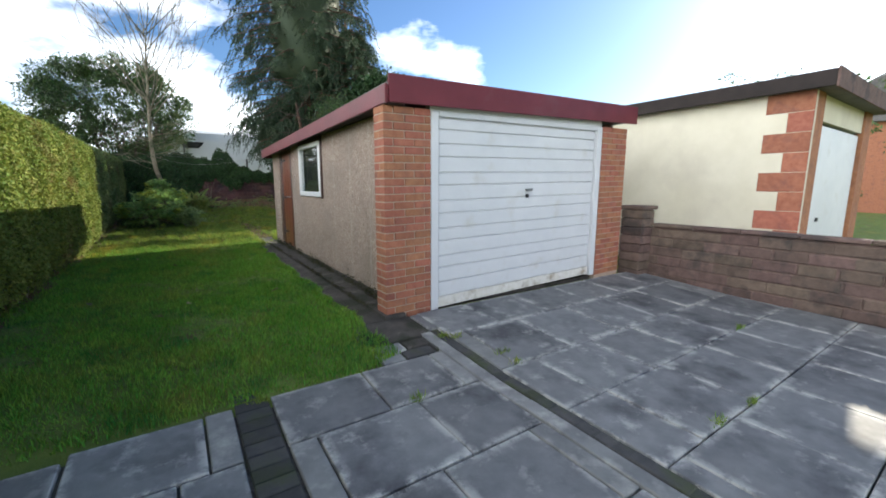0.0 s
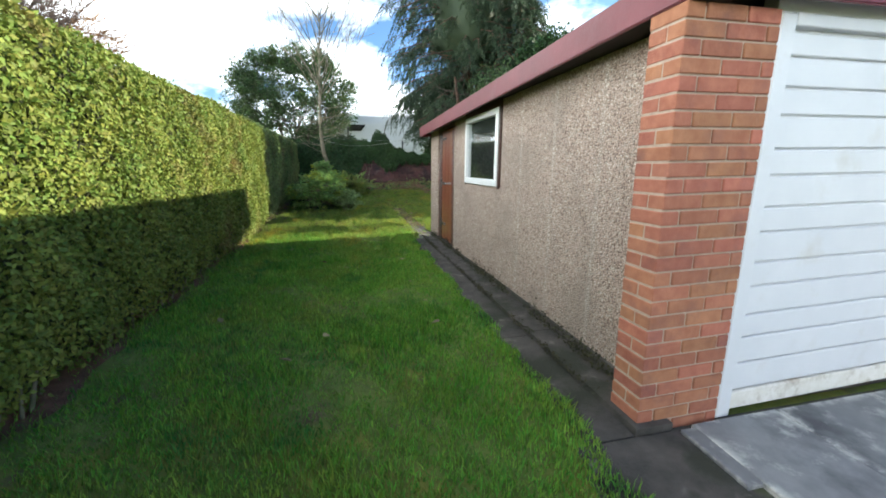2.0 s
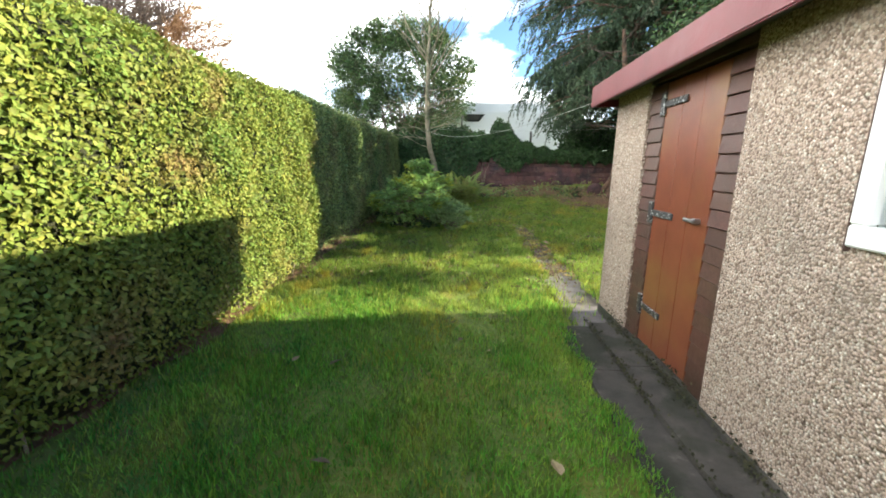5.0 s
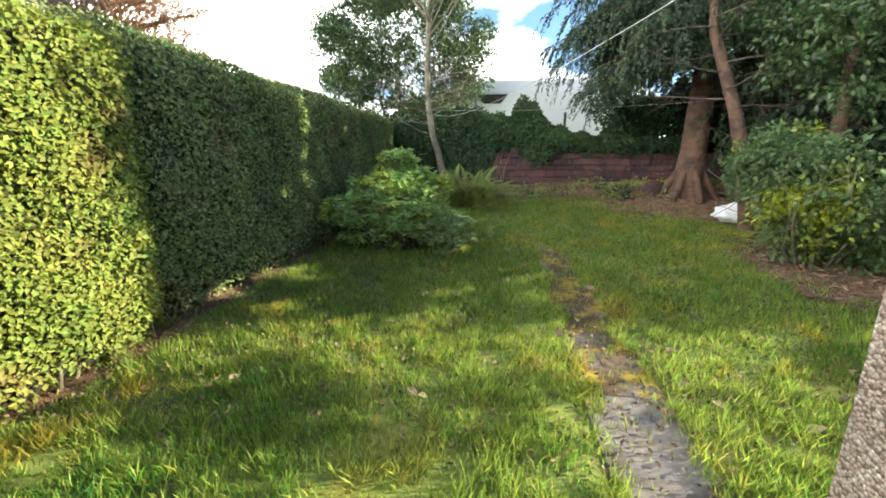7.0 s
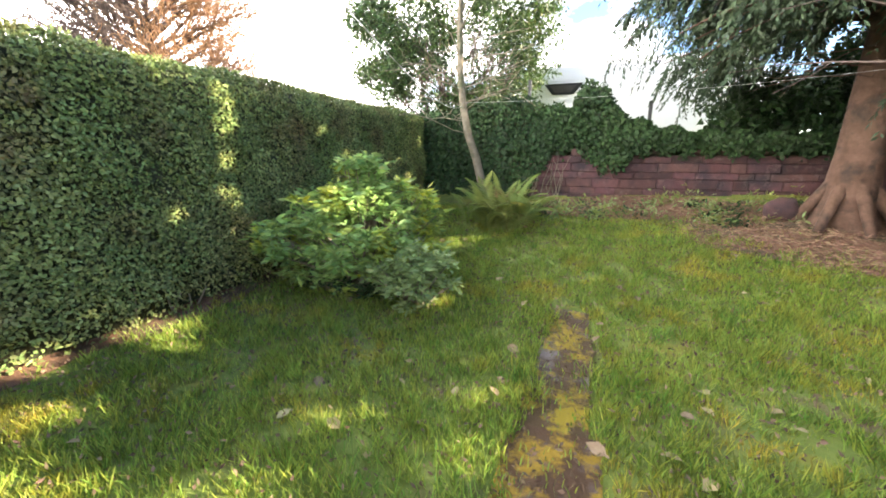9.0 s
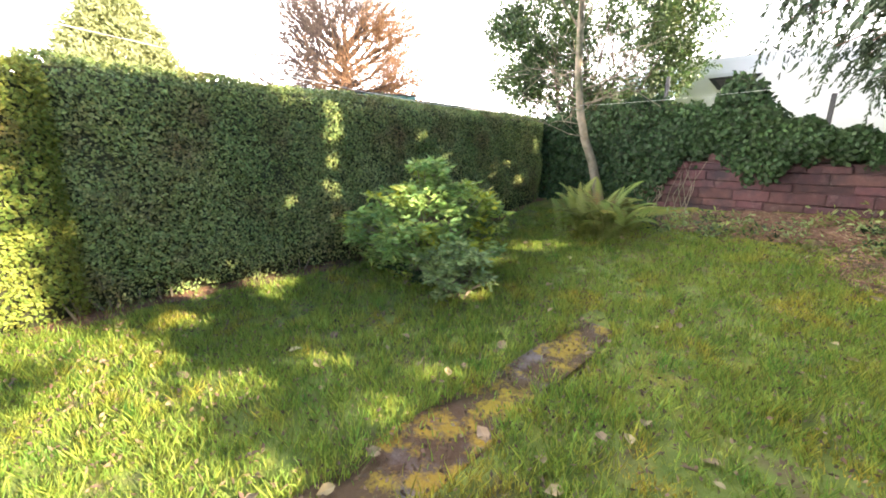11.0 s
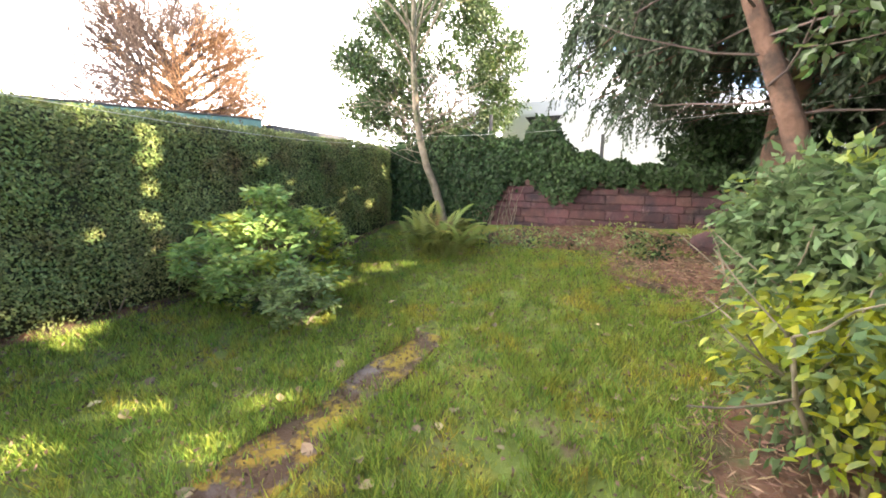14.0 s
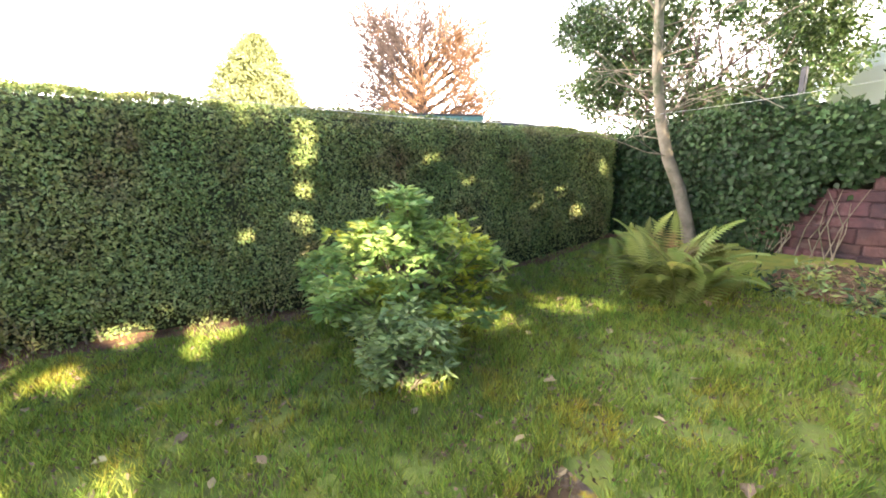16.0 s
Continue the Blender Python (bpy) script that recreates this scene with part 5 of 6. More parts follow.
# small evergreen tree beyond the wall
eg = np.random.default_rng(8)
ever = thing("evergreen_tree", (-1.5, 20.0, 1.15), "bushy evergreen tree with small glossy leaves, gaps of sky", "tree")
segs = []
tips = []
for a in range(6):
    tips += grow((-1.5 + 0.1 * math.cos(a), 20.0 + 0.1 * math.sin(a), 1.1), (0.5 * math.cos(a * 1.05), 0.5 * math.sin(a * 1.05), 1.0), 2.0, 0.07, 2, segs, eg, 0.5, 0.25, (2, 4), 0.62)
limbs(ever, "branching", segs, "twig", 5)["kind"] = "stuff"
tips = np.array(tips)
cs = []
for k in range(520):
    d = eg.normal(0, 1, 3)
    d = d / np.linalg.norm(d) * eg.uniform(0.45, 1.0) ** 0.5
    c = np.array([-1.7, 20.0, 4.15]) + d * np.array([2.45, 1.9, 2.05])
    if math.sin(c[0] * 2.6 + c[2] * 1.7) * math.sin(c[2] * 2.2 + c[1]) > -0.45:
        cs.append(c)
crown(ever, "crown", cs, eg.uniform(0.2, 0.42, len(cs)), 165, 0.088, 0.042, "evergreen", 0.2, 0.8, eg)

# broad-leaved small tree and shrub on the right of the lawn
bu = np.random.default_rng(14)
elder = thing("elder_tree", (4.75, 14.75, 0.45), "leaning small tree with broad green and yellow leaves", "tree")
arrays("trunk", *pipe([(4.85, 14.85, 0.3), (4.64, 14.85, 1.3), (4.37, 14.85, 2.15), (4.15, 14.9, 2.75), (3.97, 14.95, 3.25), (3.8, 14.9, 4.3)], [0.125, 0.1, 0.085, 0.075, 0.06, 0.035], 9), M["redbark"], elder, smooth=True)
arrays("trunk", *pipe([(5.3, 14.5, 0.3), (5.35, 14.3, 1.6), (5.25, 14.2, 3.0), (5.1, 14.0, 4.2)], [0.1, 0.085, 0.065, 0.03], 8), M["redbark"], elder, smooth=True)
segs = []
for k in range(16):
    a = k * 2.4
    grow((4.25 - 0.03 * k, 14.88, 2.2 + 0.12 * k), (math.cos(a), math.sin(a), 0.1), 1.0, 0.012, 1, segs, bu, 0.5, 0.05, (1, 3), 0.6)
limbs(elder, "branching", segs, "twig", 5)["kind"] = "stuff"
cs = []
for k in range(130):
    d = bu.normal(0, 1, 3)
    d = d / np.linalg.norm(d) * bu.uniform(0.3, 1.0) ** 0.5
    c = np.array([5.0, 13.9, 3.4]) + d * np.array([1.05, 1.7, 1.15])
    cs.append(c)
for k in range(34):
    cs.append(np.array([4.75, 13.55, 2.75]) + bu.normal(0, 1, 3) * np.array([0.3, 0.3, 0.4]))
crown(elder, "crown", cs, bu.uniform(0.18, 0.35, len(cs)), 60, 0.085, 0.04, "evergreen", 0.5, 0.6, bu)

bush = thing("broadleaf_shrub", (4.4, 13.05, 0.3), "spreading shrub with soft green leaves and sunlight painted as yellow patches", "shrub")
segs = []
ends = []
for k in range(15):
    a = k * 2.4
    ends += grow((4.4 + 0.15 * math.cos(a), 13.05 + 0.15 * math.sin(a), 0.25), (0.55 * math.cos(a), 0.55 * math.sin(a), 1.0), 0.95, 0.016, 1, segs, bu, 0.5, 0.1, (1, 3), 0.6)
limbs(bush, "stem_mass", segs, "bark", 5)["kind"] = "stuff"
cs = []
for k in range(110):
    d = bu.normal(0, 1, 3)
    d = d / np.linalg.norm(d) * bu.uniform(0.3, 1.0) ** 0.4
    cs.append(np.array([4.62, 13.0, 1.02]) + d * np.array([0.68, 0.62, 0.7]))
for k in range(80):
    d = unit(bu.normal(0, 1, (1, 3)))[0] * bu.uniform(0.3, 1.0) ** 0.4
    cs.append(np.array([4.27, 13.55, 1.42]) + d * np.array([0.36, 0.4, 0.36]))
crown(bush, "foliage", cs, bu.uniform(0.14, 0.28, len(cs)), 78, 0.072, 0.036, "elder", 0.45, 0.6, bu)
# single large leaves on the side towards the lawn
bm = bmesh.new()
pts = [(0, 0, 0), (0.022, 0.03, 0.006), (0.024, 0.065, 0.004), (0, 0.11, -0.012), (-0.024, 0.065, 0.004), (-0.022, 0.03, 0.006), (0, 0.05, -0.002)]
lv = [bm.verts.new(p) for p in pts]
for a, b in ((0, 1), (1, 2), (2, 3), (3, 4), (4, 5), (5, 0)):
    bm.faces.new((lv[a], lv[b], lv[6]))
leaf_me = bpy.data.meshes.new("leaf")
bm.to_mesh(leaf_me)
bm.free()
leaf_me.materials.append(M["elderpiece"])
for k in range(300):
    a, h = bu.uniform(2.2, 5.6), bu.uniform(-0.6, 0.95)
    w = math.sqrt(max(0.05, 1 - h * h)) * bu.uniform(0.92, 1.12)
    ob = new("leaf", leaf_me)
    ob.parent = bush
    ob.matrix_basis = Matrix.Translation(-bush.location) @ pose(4.62 + 0.8 * w * math.cos(a), 13.0 + 0.74 * w * math.sin(a), 1.02 + 0.83 * h, bu.uniform(-50, 20), bu.uniform(-35, 35), math.degrees(a) - 90 + bu.uniform(-50, 50)) @ Matrix.Scale(bu.uniform(0.4, 0.78), 4)

# dark evergreen growth closing the right-hand boundary
bound = thing("boundary_shrubs", (7.6, 15.0, 0.4), "dark overgrown evergreen screen along the boundary", "shrub", kind="stuff")
cs = []
for k in range(760):
    y = bu.uniform(12.6, 19.5) if k % 4 else bu.uniform(12.4, 14.5)
    cs.append((float(np.interp(y, (12.4, 15, 19.5), (6.5, 6.9, 7.8))) + bu.normal(0, 0.3), y, bu.uniform(0.3, float(np.interp(y, (12.4, 12.8, 15.5, 19.5), (4.2, 4.75, 5.0, 4.2))))))
# clumps out of view, added to shade the hedge top and right lawn
for k in range(60):
    cs.append((5.9 + bu.normal(0, 0.25), bu.uniform(12.2, 14.0), bu.uniform(4.1, 5.0)))
for k in range(190):
    cs.append((6.55 + bu.normal(0, 0.15), bu.uniform(9.3, 12.5), bu.uniform(0.3, 1.3)))
for k in range(5):
    cs.append((6.5 + bu.normal(0, 0.1), 11.2 + 0.12 * k, bu.uniform(2.3, 2.95)))
crown(bound, "screen_leaves", cs, bu.uniform(0.25, 0.5, len(cs)), 120, 0.12, 0.07, "ivy", 0.2, 0.8, bu)

# dark growth behind the end wall
behind = thing("evergreen_thicket", (6.0, 19.6, 1.2), "dark evergreen thicket behind the end wall", "shrub", kind="stuff")
cs = [(x, 19.6 + bu.normal(0, 0.25), 1.2 + bu.uniform(0, 1) * (2.0 + 0.5 * math.sin(x * 2.3))) for x in np.linspace(3.9, 9.5, 210)]
crown(behind, "thicket_leaves", cs, bu.uniform(0.28, 0.5, len(cs)), 190, 0.12, 0.075, "ivy", 0.3, 0.8, bu)

# green shrub in the lawn
sg = np.random.default_rng(31)


def lawn_shrub(name, base, lobes, per, material, label, leaf=0.085, category="shrub"):
    """Upright stems ending in whorls of narrow leaves, gathered in uneven lobes of (dx, dy, dz, radius, whorls)."""
    bx, by = base
    bz = float(ground_z(bx, by))
    ob = thing(name, (bx, by, bz), label, category)
    segs, cs = [], []
    for dx, dy, dz, r, whorls in lobes:
        for k in range(whorls):
            d = sg.normal(0, 1, 3)
            d = d / np.linalg.norm(d) * sg.uniform(0.35, 1.0) ** 0.5
            c = np.array([bx + dx, by + dy, bz + dz]) + d * r * np.array([1, 1, 0.75])
            c[2] = max(c[2], bz + 0.05)
            cs.append(c)
            b = np.array([bx + dx * 0.3 + sg.normal(0, 0.04), by + dy * 0.3 + sg.normal(0, 0.04), bz - 0.02])
            m = b + (c - b) * np.array([0.35, 0.35, 0.55])
            segs += [(b, m, 0.010, 0.008), (m, c, 0.008, 0.003)]
    limbs(ob, "stem_mass", segs, "bark", 5)["kind"] = "stuff"
    c = np.repeat(np.array(cs), per, axis=0)
    a = sg.uniform(0, 2 * np.pi, len(c))
    d = np.stack([np.cos(a), np.sin(a), sg.uniform(-0.25, 0.5, len(c))], 1)
    at = c + d * sg.uniform(0.0, 0.06, len(c))[:, None] + sg.normal(0, 0.02, (len(c), 3))
    v, f = leaves(at, d, leaf, leaf * 0.38, droop=0.12, spread=0.2, gen=sg)
    arrays("foliage", v, f, M[material], ob)
    return ob


lawn_shrub("green_shrub", (-0.38, 13.95), ((0.02, -0.1, 0.95, 0.3, 30), (0.0, -0.05, 1.2, 0.2, 16), (-0.3, -0.35, 0.8, 0.32, 28), (-0.6, -0.5, 0.58, 0.3, 24), (0.3, 0.15, 0.9, 0.3, 24), (0.4, 0.42, 0.7, 0.28, 20), (0.15, -0.5, 0.55, 0.36, 28), (-0.7, 0.05, 0.5, 0.32, 18), (0.5, -0.1, 0.5, 0.3, 20), (-0.1, 0.35, 0.8, 0.32, 20), (0.0, -0.2, 0.28, 0.4, 24), (-0.45, -0.2, 0.28, 0.36, 20), (0.4, 0.2, 0.3, 0.36, 20)), 34, "shrub", "bright green leafy shrub growing in the lawn", 0.1)
lawn_shrub("blue_green_shrub", (0.32, 13.62), ((0, 0, 0.42, 0.24, 26), (-0.17, -0.1, 0.3, 0.22, 18), (0.18, 0.06, 0.32, 0.22, 18), (0.02, -0.15, 0.18, 0.2, 12)), 34, "blueshrub", "small blue-green rounded shrub in the lawn", 0.075)
lawn_shrub("creeping_undergrowth", (-0.5, 13.75), ((-0.3, 0, 0.14, 0.25, 26), (0.1, -0.1, 0.12, 0.25, 24), (0.4, 0, 0.14, 0.22, 20), (-0.6, 0.2, 0.15, 0.25, 18)), 22, "ivy", "low dark creeping foliage under the shrub", 0.055, "undergrowth")

# fern clump
fg = np.random.default_rng(41)


def frond_mesh(length, arch):
    vs, fs = [], []
    n = 30
    for i in range(n):
        s = i / (n - 1)
        y, z = length * s * (1 - 0.25 * arch * s), length * (0.85 * s - 0.75 * arch * s * s)
        w = 0.2 * math.sin(math.pi * min(1, s * 0.85 + 0.14)) * (1 - 0.3 * s)
        for sgn in (-1, 1):
            k = len(vs)
            vs += [(0, y, z), (sgn * w * 0.5, y + 0.028, z - 0.004), (sgn * w, y + 0.04, z - 0.03), (sgn * w * 0.5, y + 0.0, z - 0.006)]
            fs += [(k, k + 1, k + 2), (k, k + 2, k + 3)]
    me = bpy.data.meshes.new("frond")
    me.from_pydata(vs, [], fs)
    me.materials.append(M["fern"])
    return me


fern_meshes = [frond_mesh(0.78, 0.9), frond_mesh(0.68, 1.05), frond_mesh(0.9, 0.75)]
ferns = thing("fern", (0.48, 16.55, 0.47), "fern clump with arching green and browning fronds", "fern")
for k in range(72):
    ob = new("frond", fern_meshes[k % 3])
    ob.parent = ferns
    ob.matrix_basis = pose(fg.normal(0, 0.16), fg.normal(0, 0.12), 0.0, fg.uniform(8, 58), fg.uniform(-14, 14), k * 137.5) @ Matrix.Scale(fg.uniform(0.8, 1.25), 4)

# low weeds at the foot of the wall
for k in range(46):
    wx, wy = fg.uniform(0.9, 5.2), fg.uniform(16.8, 18.2)
    gzv = float(ground_z(wx, wy))
    w = thing("weed", (wx, wy, gzv), "small leafy green weed in bare earth", "weed", "weeds by the wall")
    n = 60
    a = fg.uniform(0, 2 * np.pi, n)
    at = np.array([wx, wy, gzv + 0.03]) + fg.normal(0, 1, (n, 3)) * np.array([0.09, 0.09, 0.07]) * fg.uniform(0.7, 1.5)
    v, f = leaves(at, np.stack([np.cos(a), np.sin(a), 0 * a + 0.7], 1), 0.085, 0.03, 0.1, 0.45, fg)
    arrays("foliage", v, f, M["ivy" if k % 3 == 0 else "blueshrub" if k % 3 == 1 else "fern"], w)

# ---- far things ----
tg = np.random.default_rng(77)
bare = thing("autumn_tree", (-10.3, 19.0, 0.5), "big bare tree with a dense tangle of twigs, sunward ones painted orange-lit", "tree")
segs = []
for a in range(62):
    up = -0.25 + 1.3 * (a / 62)
    grow((-10.3, 19.0, 2.6 + 0.043 * a), (math.cos(a * 2.4), math.sin(a * 2.4), up), 2.1, 0.06, 2, segs, tg, 0.55, 0.08, (3, 5), 0.62, 4)
segs = [(a, b, max(p, 0.009), max(q, 0.007)) for a, b, p, q in segs]
segs.append(((-10.3, 19.0, 0.3), (-10.2, 19.0, 4.4), 0.3, 0.2))
# low sunward twigs get the orange material, sunlight painted into their colour
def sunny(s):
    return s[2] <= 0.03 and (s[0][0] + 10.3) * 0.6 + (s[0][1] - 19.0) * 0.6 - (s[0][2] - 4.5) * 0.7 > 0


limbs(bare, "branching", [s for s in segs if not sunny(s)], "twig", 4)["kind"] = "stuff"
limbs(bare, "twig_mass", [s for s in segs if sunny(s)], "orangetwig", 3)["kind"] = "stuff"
# orange leaf clump on the sunward side, in the same sunlit colour
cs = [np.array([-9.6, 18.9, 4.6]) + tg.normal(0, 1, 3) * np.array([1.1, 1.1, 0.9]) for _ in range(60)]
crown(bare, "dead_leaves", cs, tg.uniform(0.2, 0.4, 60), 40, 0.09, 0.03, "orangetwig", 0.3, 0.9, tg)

fir = thing("far_green_tree", (-37.0, 16.4, 0.0), "pale green cone-shaped tree beyond the hedge", "tree")
limbs(fir, "trunk", [((-37.0, 16.4, -0.1), (-37.0, 16.4, 12.5), 0.4, 0.05)], "redbark", 8)
cs, rs = [], []
for k in range(420):
    h = tg.uniform(0, 1)
    R = 6.6 * (1 - h) ** 0.7 * tg.uniform(0.35, 1.08) ** 0.5
    a = tg.uniform(0, 6.283)
    cs.append((-37.0 + R * math.cos(a), 16.4 + R * math.sin(a), 2.0 + 11.0 * h))
    rs.append(tg.uniform(0.45, 1.1))
crown(fir, "crown", cs, rs, 110, 0.4, 0.15, "fargreen", 0.1, 0.6, tg)

shed = thing("neighbour_shed", (-7.5, 15.0, 0.1), "long shed roof with a teal edge showing over the hedge", "shed")
part("wall", boxm(-8.6, -6.6, 13.3, 18.8, 0.0, 2.33), M["drivewall"], shed)
part("gable", boxm(-8.59, -6.61, 16.6, 18.79, 2.331, 2.57), M["drivewall"], shed)


def sloped(bm, rate, y_top):
    for v in bm.verts:
        v.co.z += rate * (v.co.y - y_top)
    return bm


part("roof", sloped(boxm(-8.75, -6.45, 13.1, 19.0, 2.752, 3.3, bevel=0.02), 0.056, 19.0), M["teal"], shed, "teal sheet roof edge")
part("roof_capping", sloped(boxm(-8.77, -6.43, 13.08, 19.02, 3.302, 3.34, bevel=0.01), 0.056, 19.0), M["roofgrey"], shed)
outb = thing("far_outbuilding", (-7.0, 20.8, 0.2), "dark low outbuilding roof beyond the hedge", "shed")
part("wall", boxm(-8.0, -6.4, 19.3, 22.4, 0.0, 2.7), M["drivewall"], outb)
part("roof", boxm(-8.1, -6.3, 19.2, 22.5, 2.702, 3.2, bevel=0.02), M["dark"], outb)

cara = thing("caravan", (2.2, 22.9, 1.2), "white caravan with one dark window parked beyond the wall", "caravan")
prof = [(22.05, 1.6), (22.0, 2.4), (22.02, 3.5), (22.12, 3.85), (22.4, 4.02), (23.0, 4.08), (23.8, 4.0), (24.1, 3.8), (24.2, 3.4), (24.2, 1.6)]
bm = bmesh.new()
ends = []
for x in (-0.4, 5.2):
    ends.append([bm.verts.new((x + (0.0 if z < 2.8 else (0.25 if x < 0 else -0.12) * (z - 2.8)), y, z)) for y, z in prof])
for i in range(len(prof) - 1):
    bm.faces.new((ends[0][i], ends[1][i], ends[1][i + 1], ends[0][i + 1]))
bm.faces.new(ends[0])
bm.faces.new(ends[1][::-1])
bmesh.ops.recalc_face_normals(bm, faces=bm.faces[:])
part("body", bm, M["caravan"], cara)
bm = bmesh.new()
q = [bm.verts.new(c) for c in ((0.35, 21.98, 3.42), (1.35, 21.98, 3.42), (1.12, 21.97, 3.14), (0.58, 21.97, 3.14))]
bm.faces.new(q)
bmesh.ops.solidify(bm, geom=bm.faces[:], thickness=0.03)
wn_ob = part("window", bm, M["dark"], cara, "dark trapezoid window")
bm = bmesh.new()
q = [bm.verts.new(c) for c in ((0.5, 21.94, 3.37), (1.2, 21.94, 3.37), (1.05, 21.935, 3.19), (0.65, 21.935, 3.19))]
bm.faces.new(q)
bmesh.ops.solidify(bm, geom=bm.faces[:], thickness=0.01)
part("pane", bm, M["roofgrey"], wn_ob)
for x in (1.6, 3.0):
    t = bmesh.new()
    bmesh.ops.create_cone(t, cap_ends=True, segments=20, radius1=0.32, radius2=0.32, depth=0.2, matrix=pose(x, 22.2, 1.5, 90))
    part("wheel", t, M["dark"], cara)

mast = thing("utility_pole", (10.7, 28.0, 1.2), "tall thin reddish pole with a cross arm", "pole")
limbs(mast, "pole", [((10.7, 28, 1.1), (10.7, 28, 14.5), 0.12, 0.09)], "redbark", 8)
part("cross_arm", boxm(10.1, 11.3, 27.95, 28.05, 13.2, 13.3), M["redbark"], mast)
for k in range(8):
    part("step_iron", boxm(10.5, 10.9, 27.98, 28.0, 9.0 + 0.5 * k, 9.03 + 0.5 * k), M["dark"], mast)

for k, (tx, ty, tz, R) in enumerate(((14.5, 4.5, 3.2, 1.3), (24.0, 1.0, 2.2, 2.4), (28, -3, 2.0, 2.6))):
    t = thing("far_tree", (tx, ty, 0.0), "loose leafy tree beyond the neighbouring garage", "tree", "trees beyond")
    segs = []
    tips = grow((tx, ty, 0), (0.05, 0, 1), tz * 0.8, 0.1, 2, segs, tg, 0.5, 0.2, (2, 4), 0.6)
    limbs(t, "branching", segs, "twig", 5)["kind"] = "stuff"
    cs = [np.array([tx, ty, tz]) + tg.normal(0, 0.55, 3) * np.array([R, R, R * 0.8]) for _ in range(60)]
    crown(t, "crown", cs, tg.uniform(0.2, 0.45, 60), 60, 0.11, 0.06, "evergreen", 0.2, 0.8, tg)
house = thing("far_house", (34, 2.5, 0.0), "distant red brick house with dark tiled roof", "house")
part("wall", boxm(31, 40, 0.0, 9, 0, 5.0), M["brick"], house)
bm = bmesh.new()
hv = [bm.verts.new(c) for c in ((30.6, -0.4, 4.9), (40.4, -0.4, 4.9), (40.4, 9.4, 4.9), (30.6, 9.4, 4.9), (30.6, 4.5, 7.6), (40.4, 4.5, 7.6))]
for q in ((0, 1, 5, 4), (2, 3, 4, 5), (3, 0, 4), (1, 2, 5), (0, 3, 2, 1)):
    bm.faces.new([hv[i] for i in q])
part("roof", bm, M["roofgrey"], house)
for z in (1.0, 3.3):
    for y in (1.2, 5.8):
        part("window", boxm(30.95, 31.0, y, y + 1.6, z, z + 1.2), M["upvc"], house)

# ---- washing lines ----
def wire(points, sag, label):
    pp = []
    for a, b in zip(points, points[1:]):
        a, b = np.array(a), np.array(b)
        pp += [a + (b - a) * s - np.array([0, 0, sag * 4 * s * (1 - s)]) for s in np.linspace(0, 1, 13)[(1 if pp else 0):]]
    v, f = pipe(pp, [0.0018] * len(pp), 5)
    return tagged(arrays("washing_line", v, f, M["line"], smooth=True), label, "washing line")


wire([(1.66, 9.46, 2.06), (-0.53, 17.58, 2.45)], 0.23, "thin white washing line tied from garage roof to tree")
wire([(-0.53, 17.58, 2.5), (5.28, 15.6, 2.45)], 0.09, "thin white washing line strung between the trees")

# ---- small loose things ----
bgm = bmesh.new()
bmesh.ops.create_icosphere(bgm, subdivisions=4, radius=1.0)
for v in bgm.verts:
    k = 1 + 0.28 * noise.noise(v.co * 2.3) + 0.16 * noise.noise(v.co * 6) + 0.05 * noise.noise(v.co * 14)
    v.co = Vector((4.86 + v.co.x * 0.34 * k, 15.2 + v.co.y * 0.22 * k, 0.62 + max(v.co.z * 0.16 * k, -0.14)))
tagged(part("plastic_sack", bgm, M["bag"], smooth=True), "crumpled white plastic sack lying on bare earth", "sack")
bk = bmesh.new()
bmesh.ops.create_cone(bk, cap_ends=True, segments=24, radius1=0.13, radius2=0.16, depth=0.28, matrix=pose(5.05, 15.45, 0.66))
bmesh.ops.bevel(bk, geom=bk.edges[:], offset=0.008, segments=1, affect="EDGES")
tagged(part("bucket", bk, M["dark"], smooth=False), "black plastic bucket under the shrubs", "bucket")
boul = bmesh.new()
bmesh.ops.create_icosphere(boul, subdivisions=3, radius=1.0)
for v in boul.verts:
    k = 1 + 0.2 * noise.noise(v.co * 1.7)
    v.co = Vector((4.25 + v.co.x * 0.2 * k, 17.15 + v.co.y * 0.16 * k, 0.86 + v.co.z * 0.17 * k))
tagged(part("boulder", boul, M["oldbrick"], smooth=True), "rounded brown stone at the foot of the conifer", "stone")
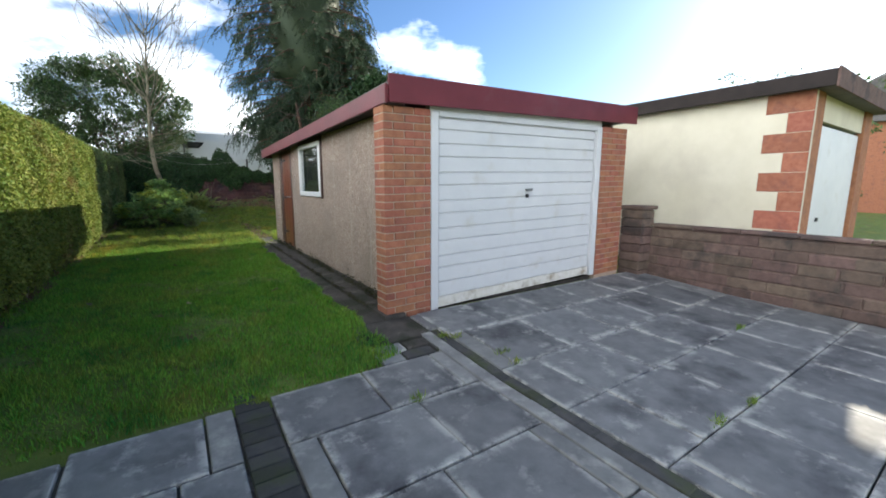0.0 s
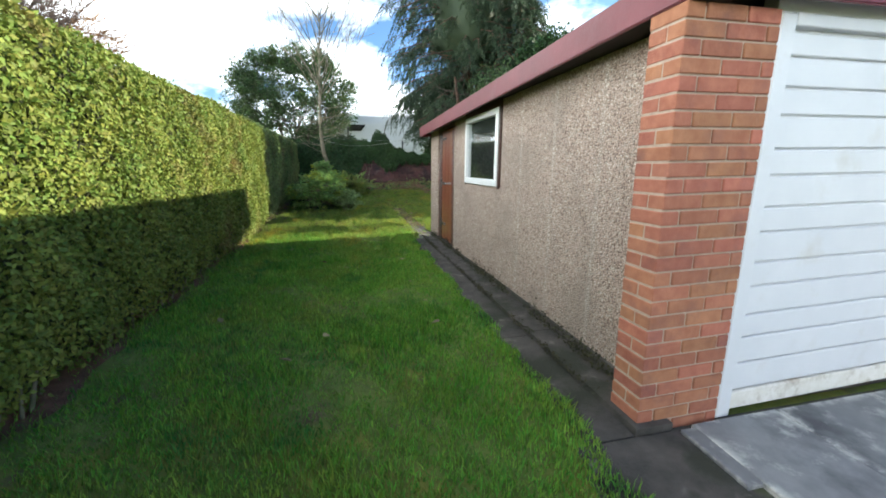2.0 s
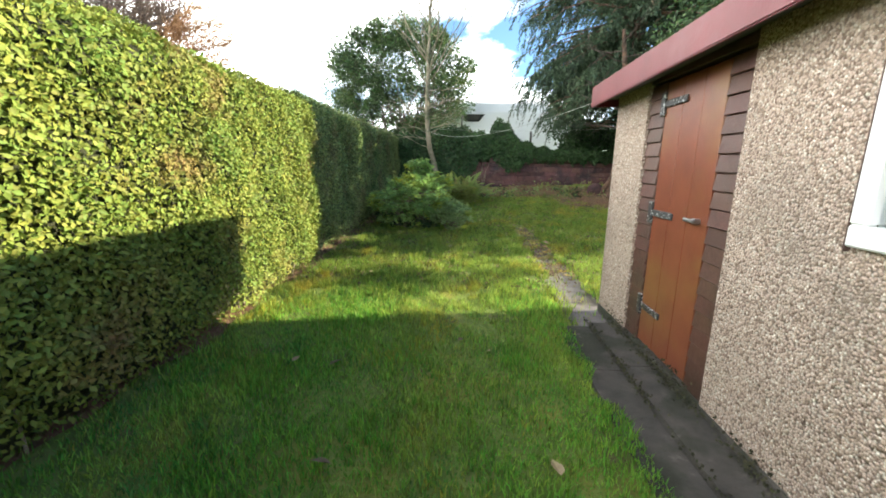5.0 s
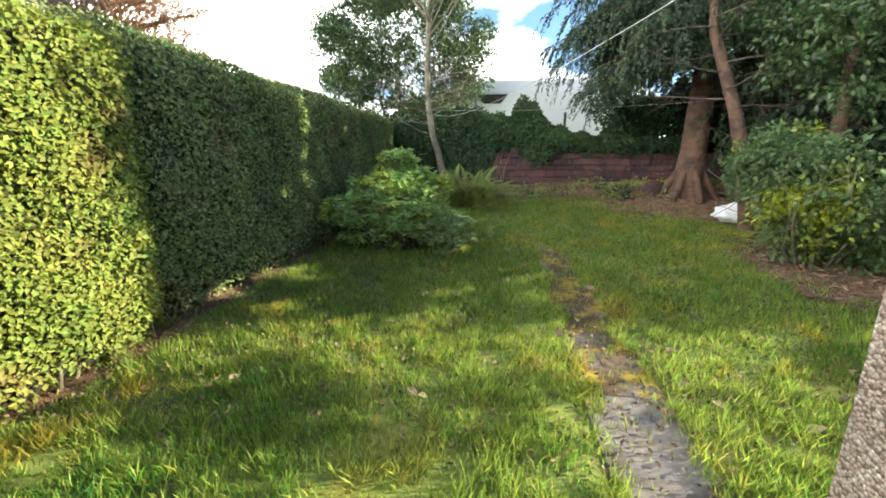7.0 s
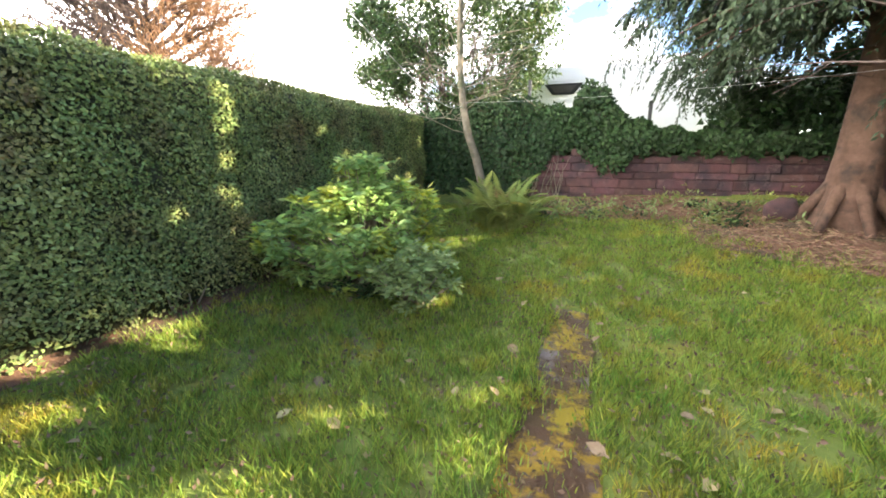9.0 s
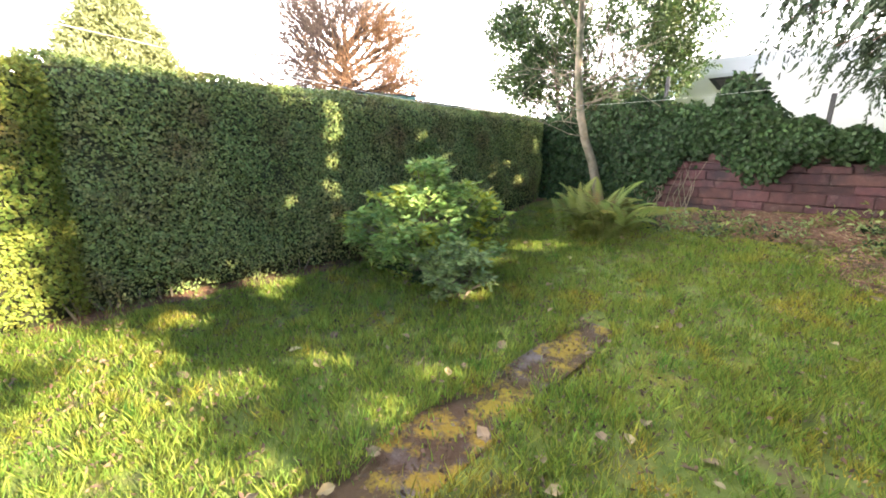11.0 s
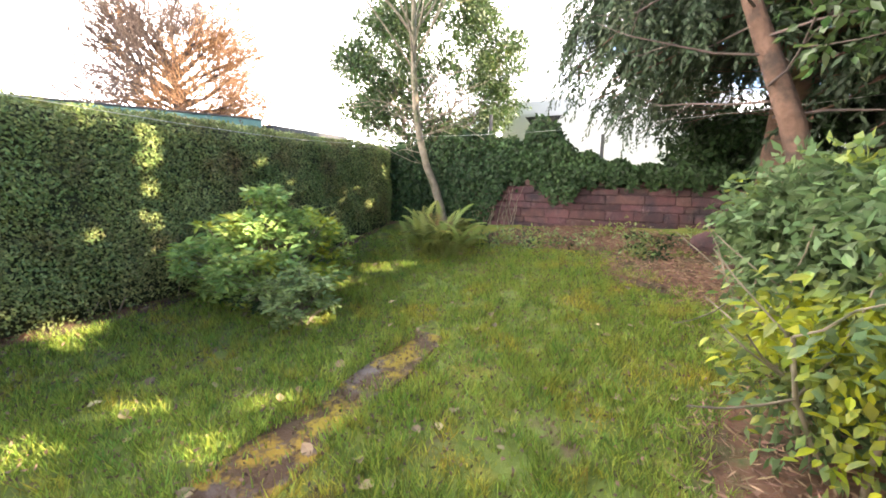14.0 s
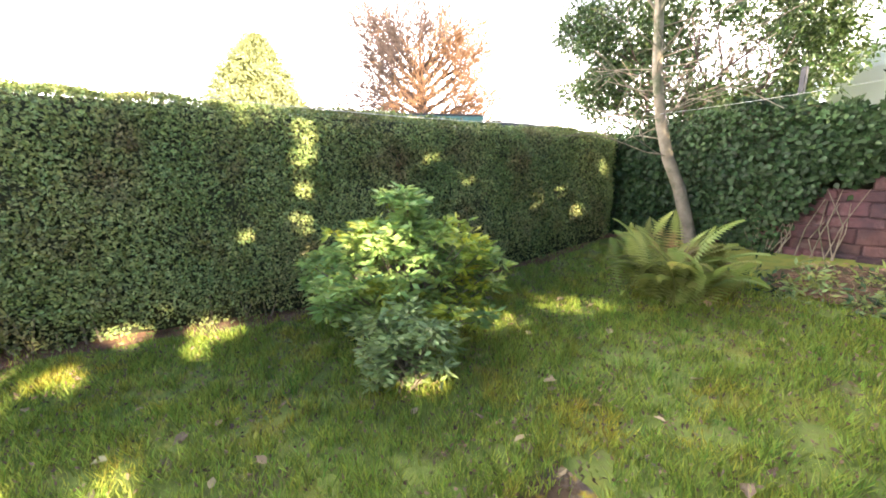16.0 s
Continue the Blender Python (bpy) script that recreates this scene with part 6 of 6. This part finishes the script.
stick = tubes(bent([(1.95, 14.35, 0.27), (1.7, 14.3, 0.275), (1.42, 14.45, 0.26), (1.2, 14.4, 0.25)], [0.012, 0.01, 0.009, 0.006]))
tagged(arrays("fallen_stick", *stick, M["bark"], smooth=True), "thin pale fallen stick lying on the lawn", "stick")

bm = bmesh.new()
pts = [(0, 0, 0), (0.03, 0.025, 0.012), (0.034, 0.06, 0.015), (0, 0.11, 0.004), (-0.034, 0.06, 0.012), (-0.03, 0.025, 0.015), (0, 0.05, 0.0)]
lv = [bm.verts.new(p) for p in pts]
for a, b in ((0, 1), (1, 2), (2, 3), (3, 4), (4, 5), (5, 0)):
    bm.faces.new((lv[a], lv[b], lv[6]))
dry_me = bpy.data.meshes.new("fallen_leaf")
bm.to_mesh(dry_me)
bm.free()
dry_me.materials.append(M["dryleaf"])
lg = np.random.default_rng(3)
for k in range(170):
    x, y = (lg.uniform(-1.3, 4.0), lg.uniform(10.2, 16.6)) if k > 12 else (lg.uniform(-1.0, 1.2), lg.uniform(4, 9.5))
    ob = new("fallen_leaf", dry_me)
    ob.matrix_world = pose(x, y, float(ground_z(x, y)) + 0.035, lg.uniform(-25, 25), lg.uniform(-25, 25), lg.uniform(0, 360)) @ Matrix.Scale(lg.uniform(0.45, 1.05), 4)
    tagged(ob, "dry pale brown leaf lying on the grass", "leaf", "fallen leaves")

# tufts in the paving joints
for x, y in ((3.05, 0.86), (2.62, 0.88), (2.13, 2.12), (1.9, 2.79), (1.2, 2.08), (2.14, 2.3), (0.35, 2.55), (2.95, 0.2), (1.97, 2.72), (4.6, 1.48)):
    gzv = float(ground_z(x, y))
    tuft = thing("joint_weed", (x, y, gzv - 0.01), "small grass tuft in a paving joint", "weed", "weeds in the paving")
    n = 38
    a = lg.uniform(0, 6.283, n)
    at = np.array([x, y, gzv - 0.01]) + lg.normal(0, 1, (n, 3)) * np.array([0.035, 0.012, 0.002])
    v, f = leaves(at, np.stack([np.cos(a) * 0.5, np.sin(a) * 0.5, 0 * a + 0.9], 1), 0.06, 0.007, 0, 0.2, lg)
    arrays("leaf_mass", v, f, M["grass"], tuft)["kind"] = "stuff"
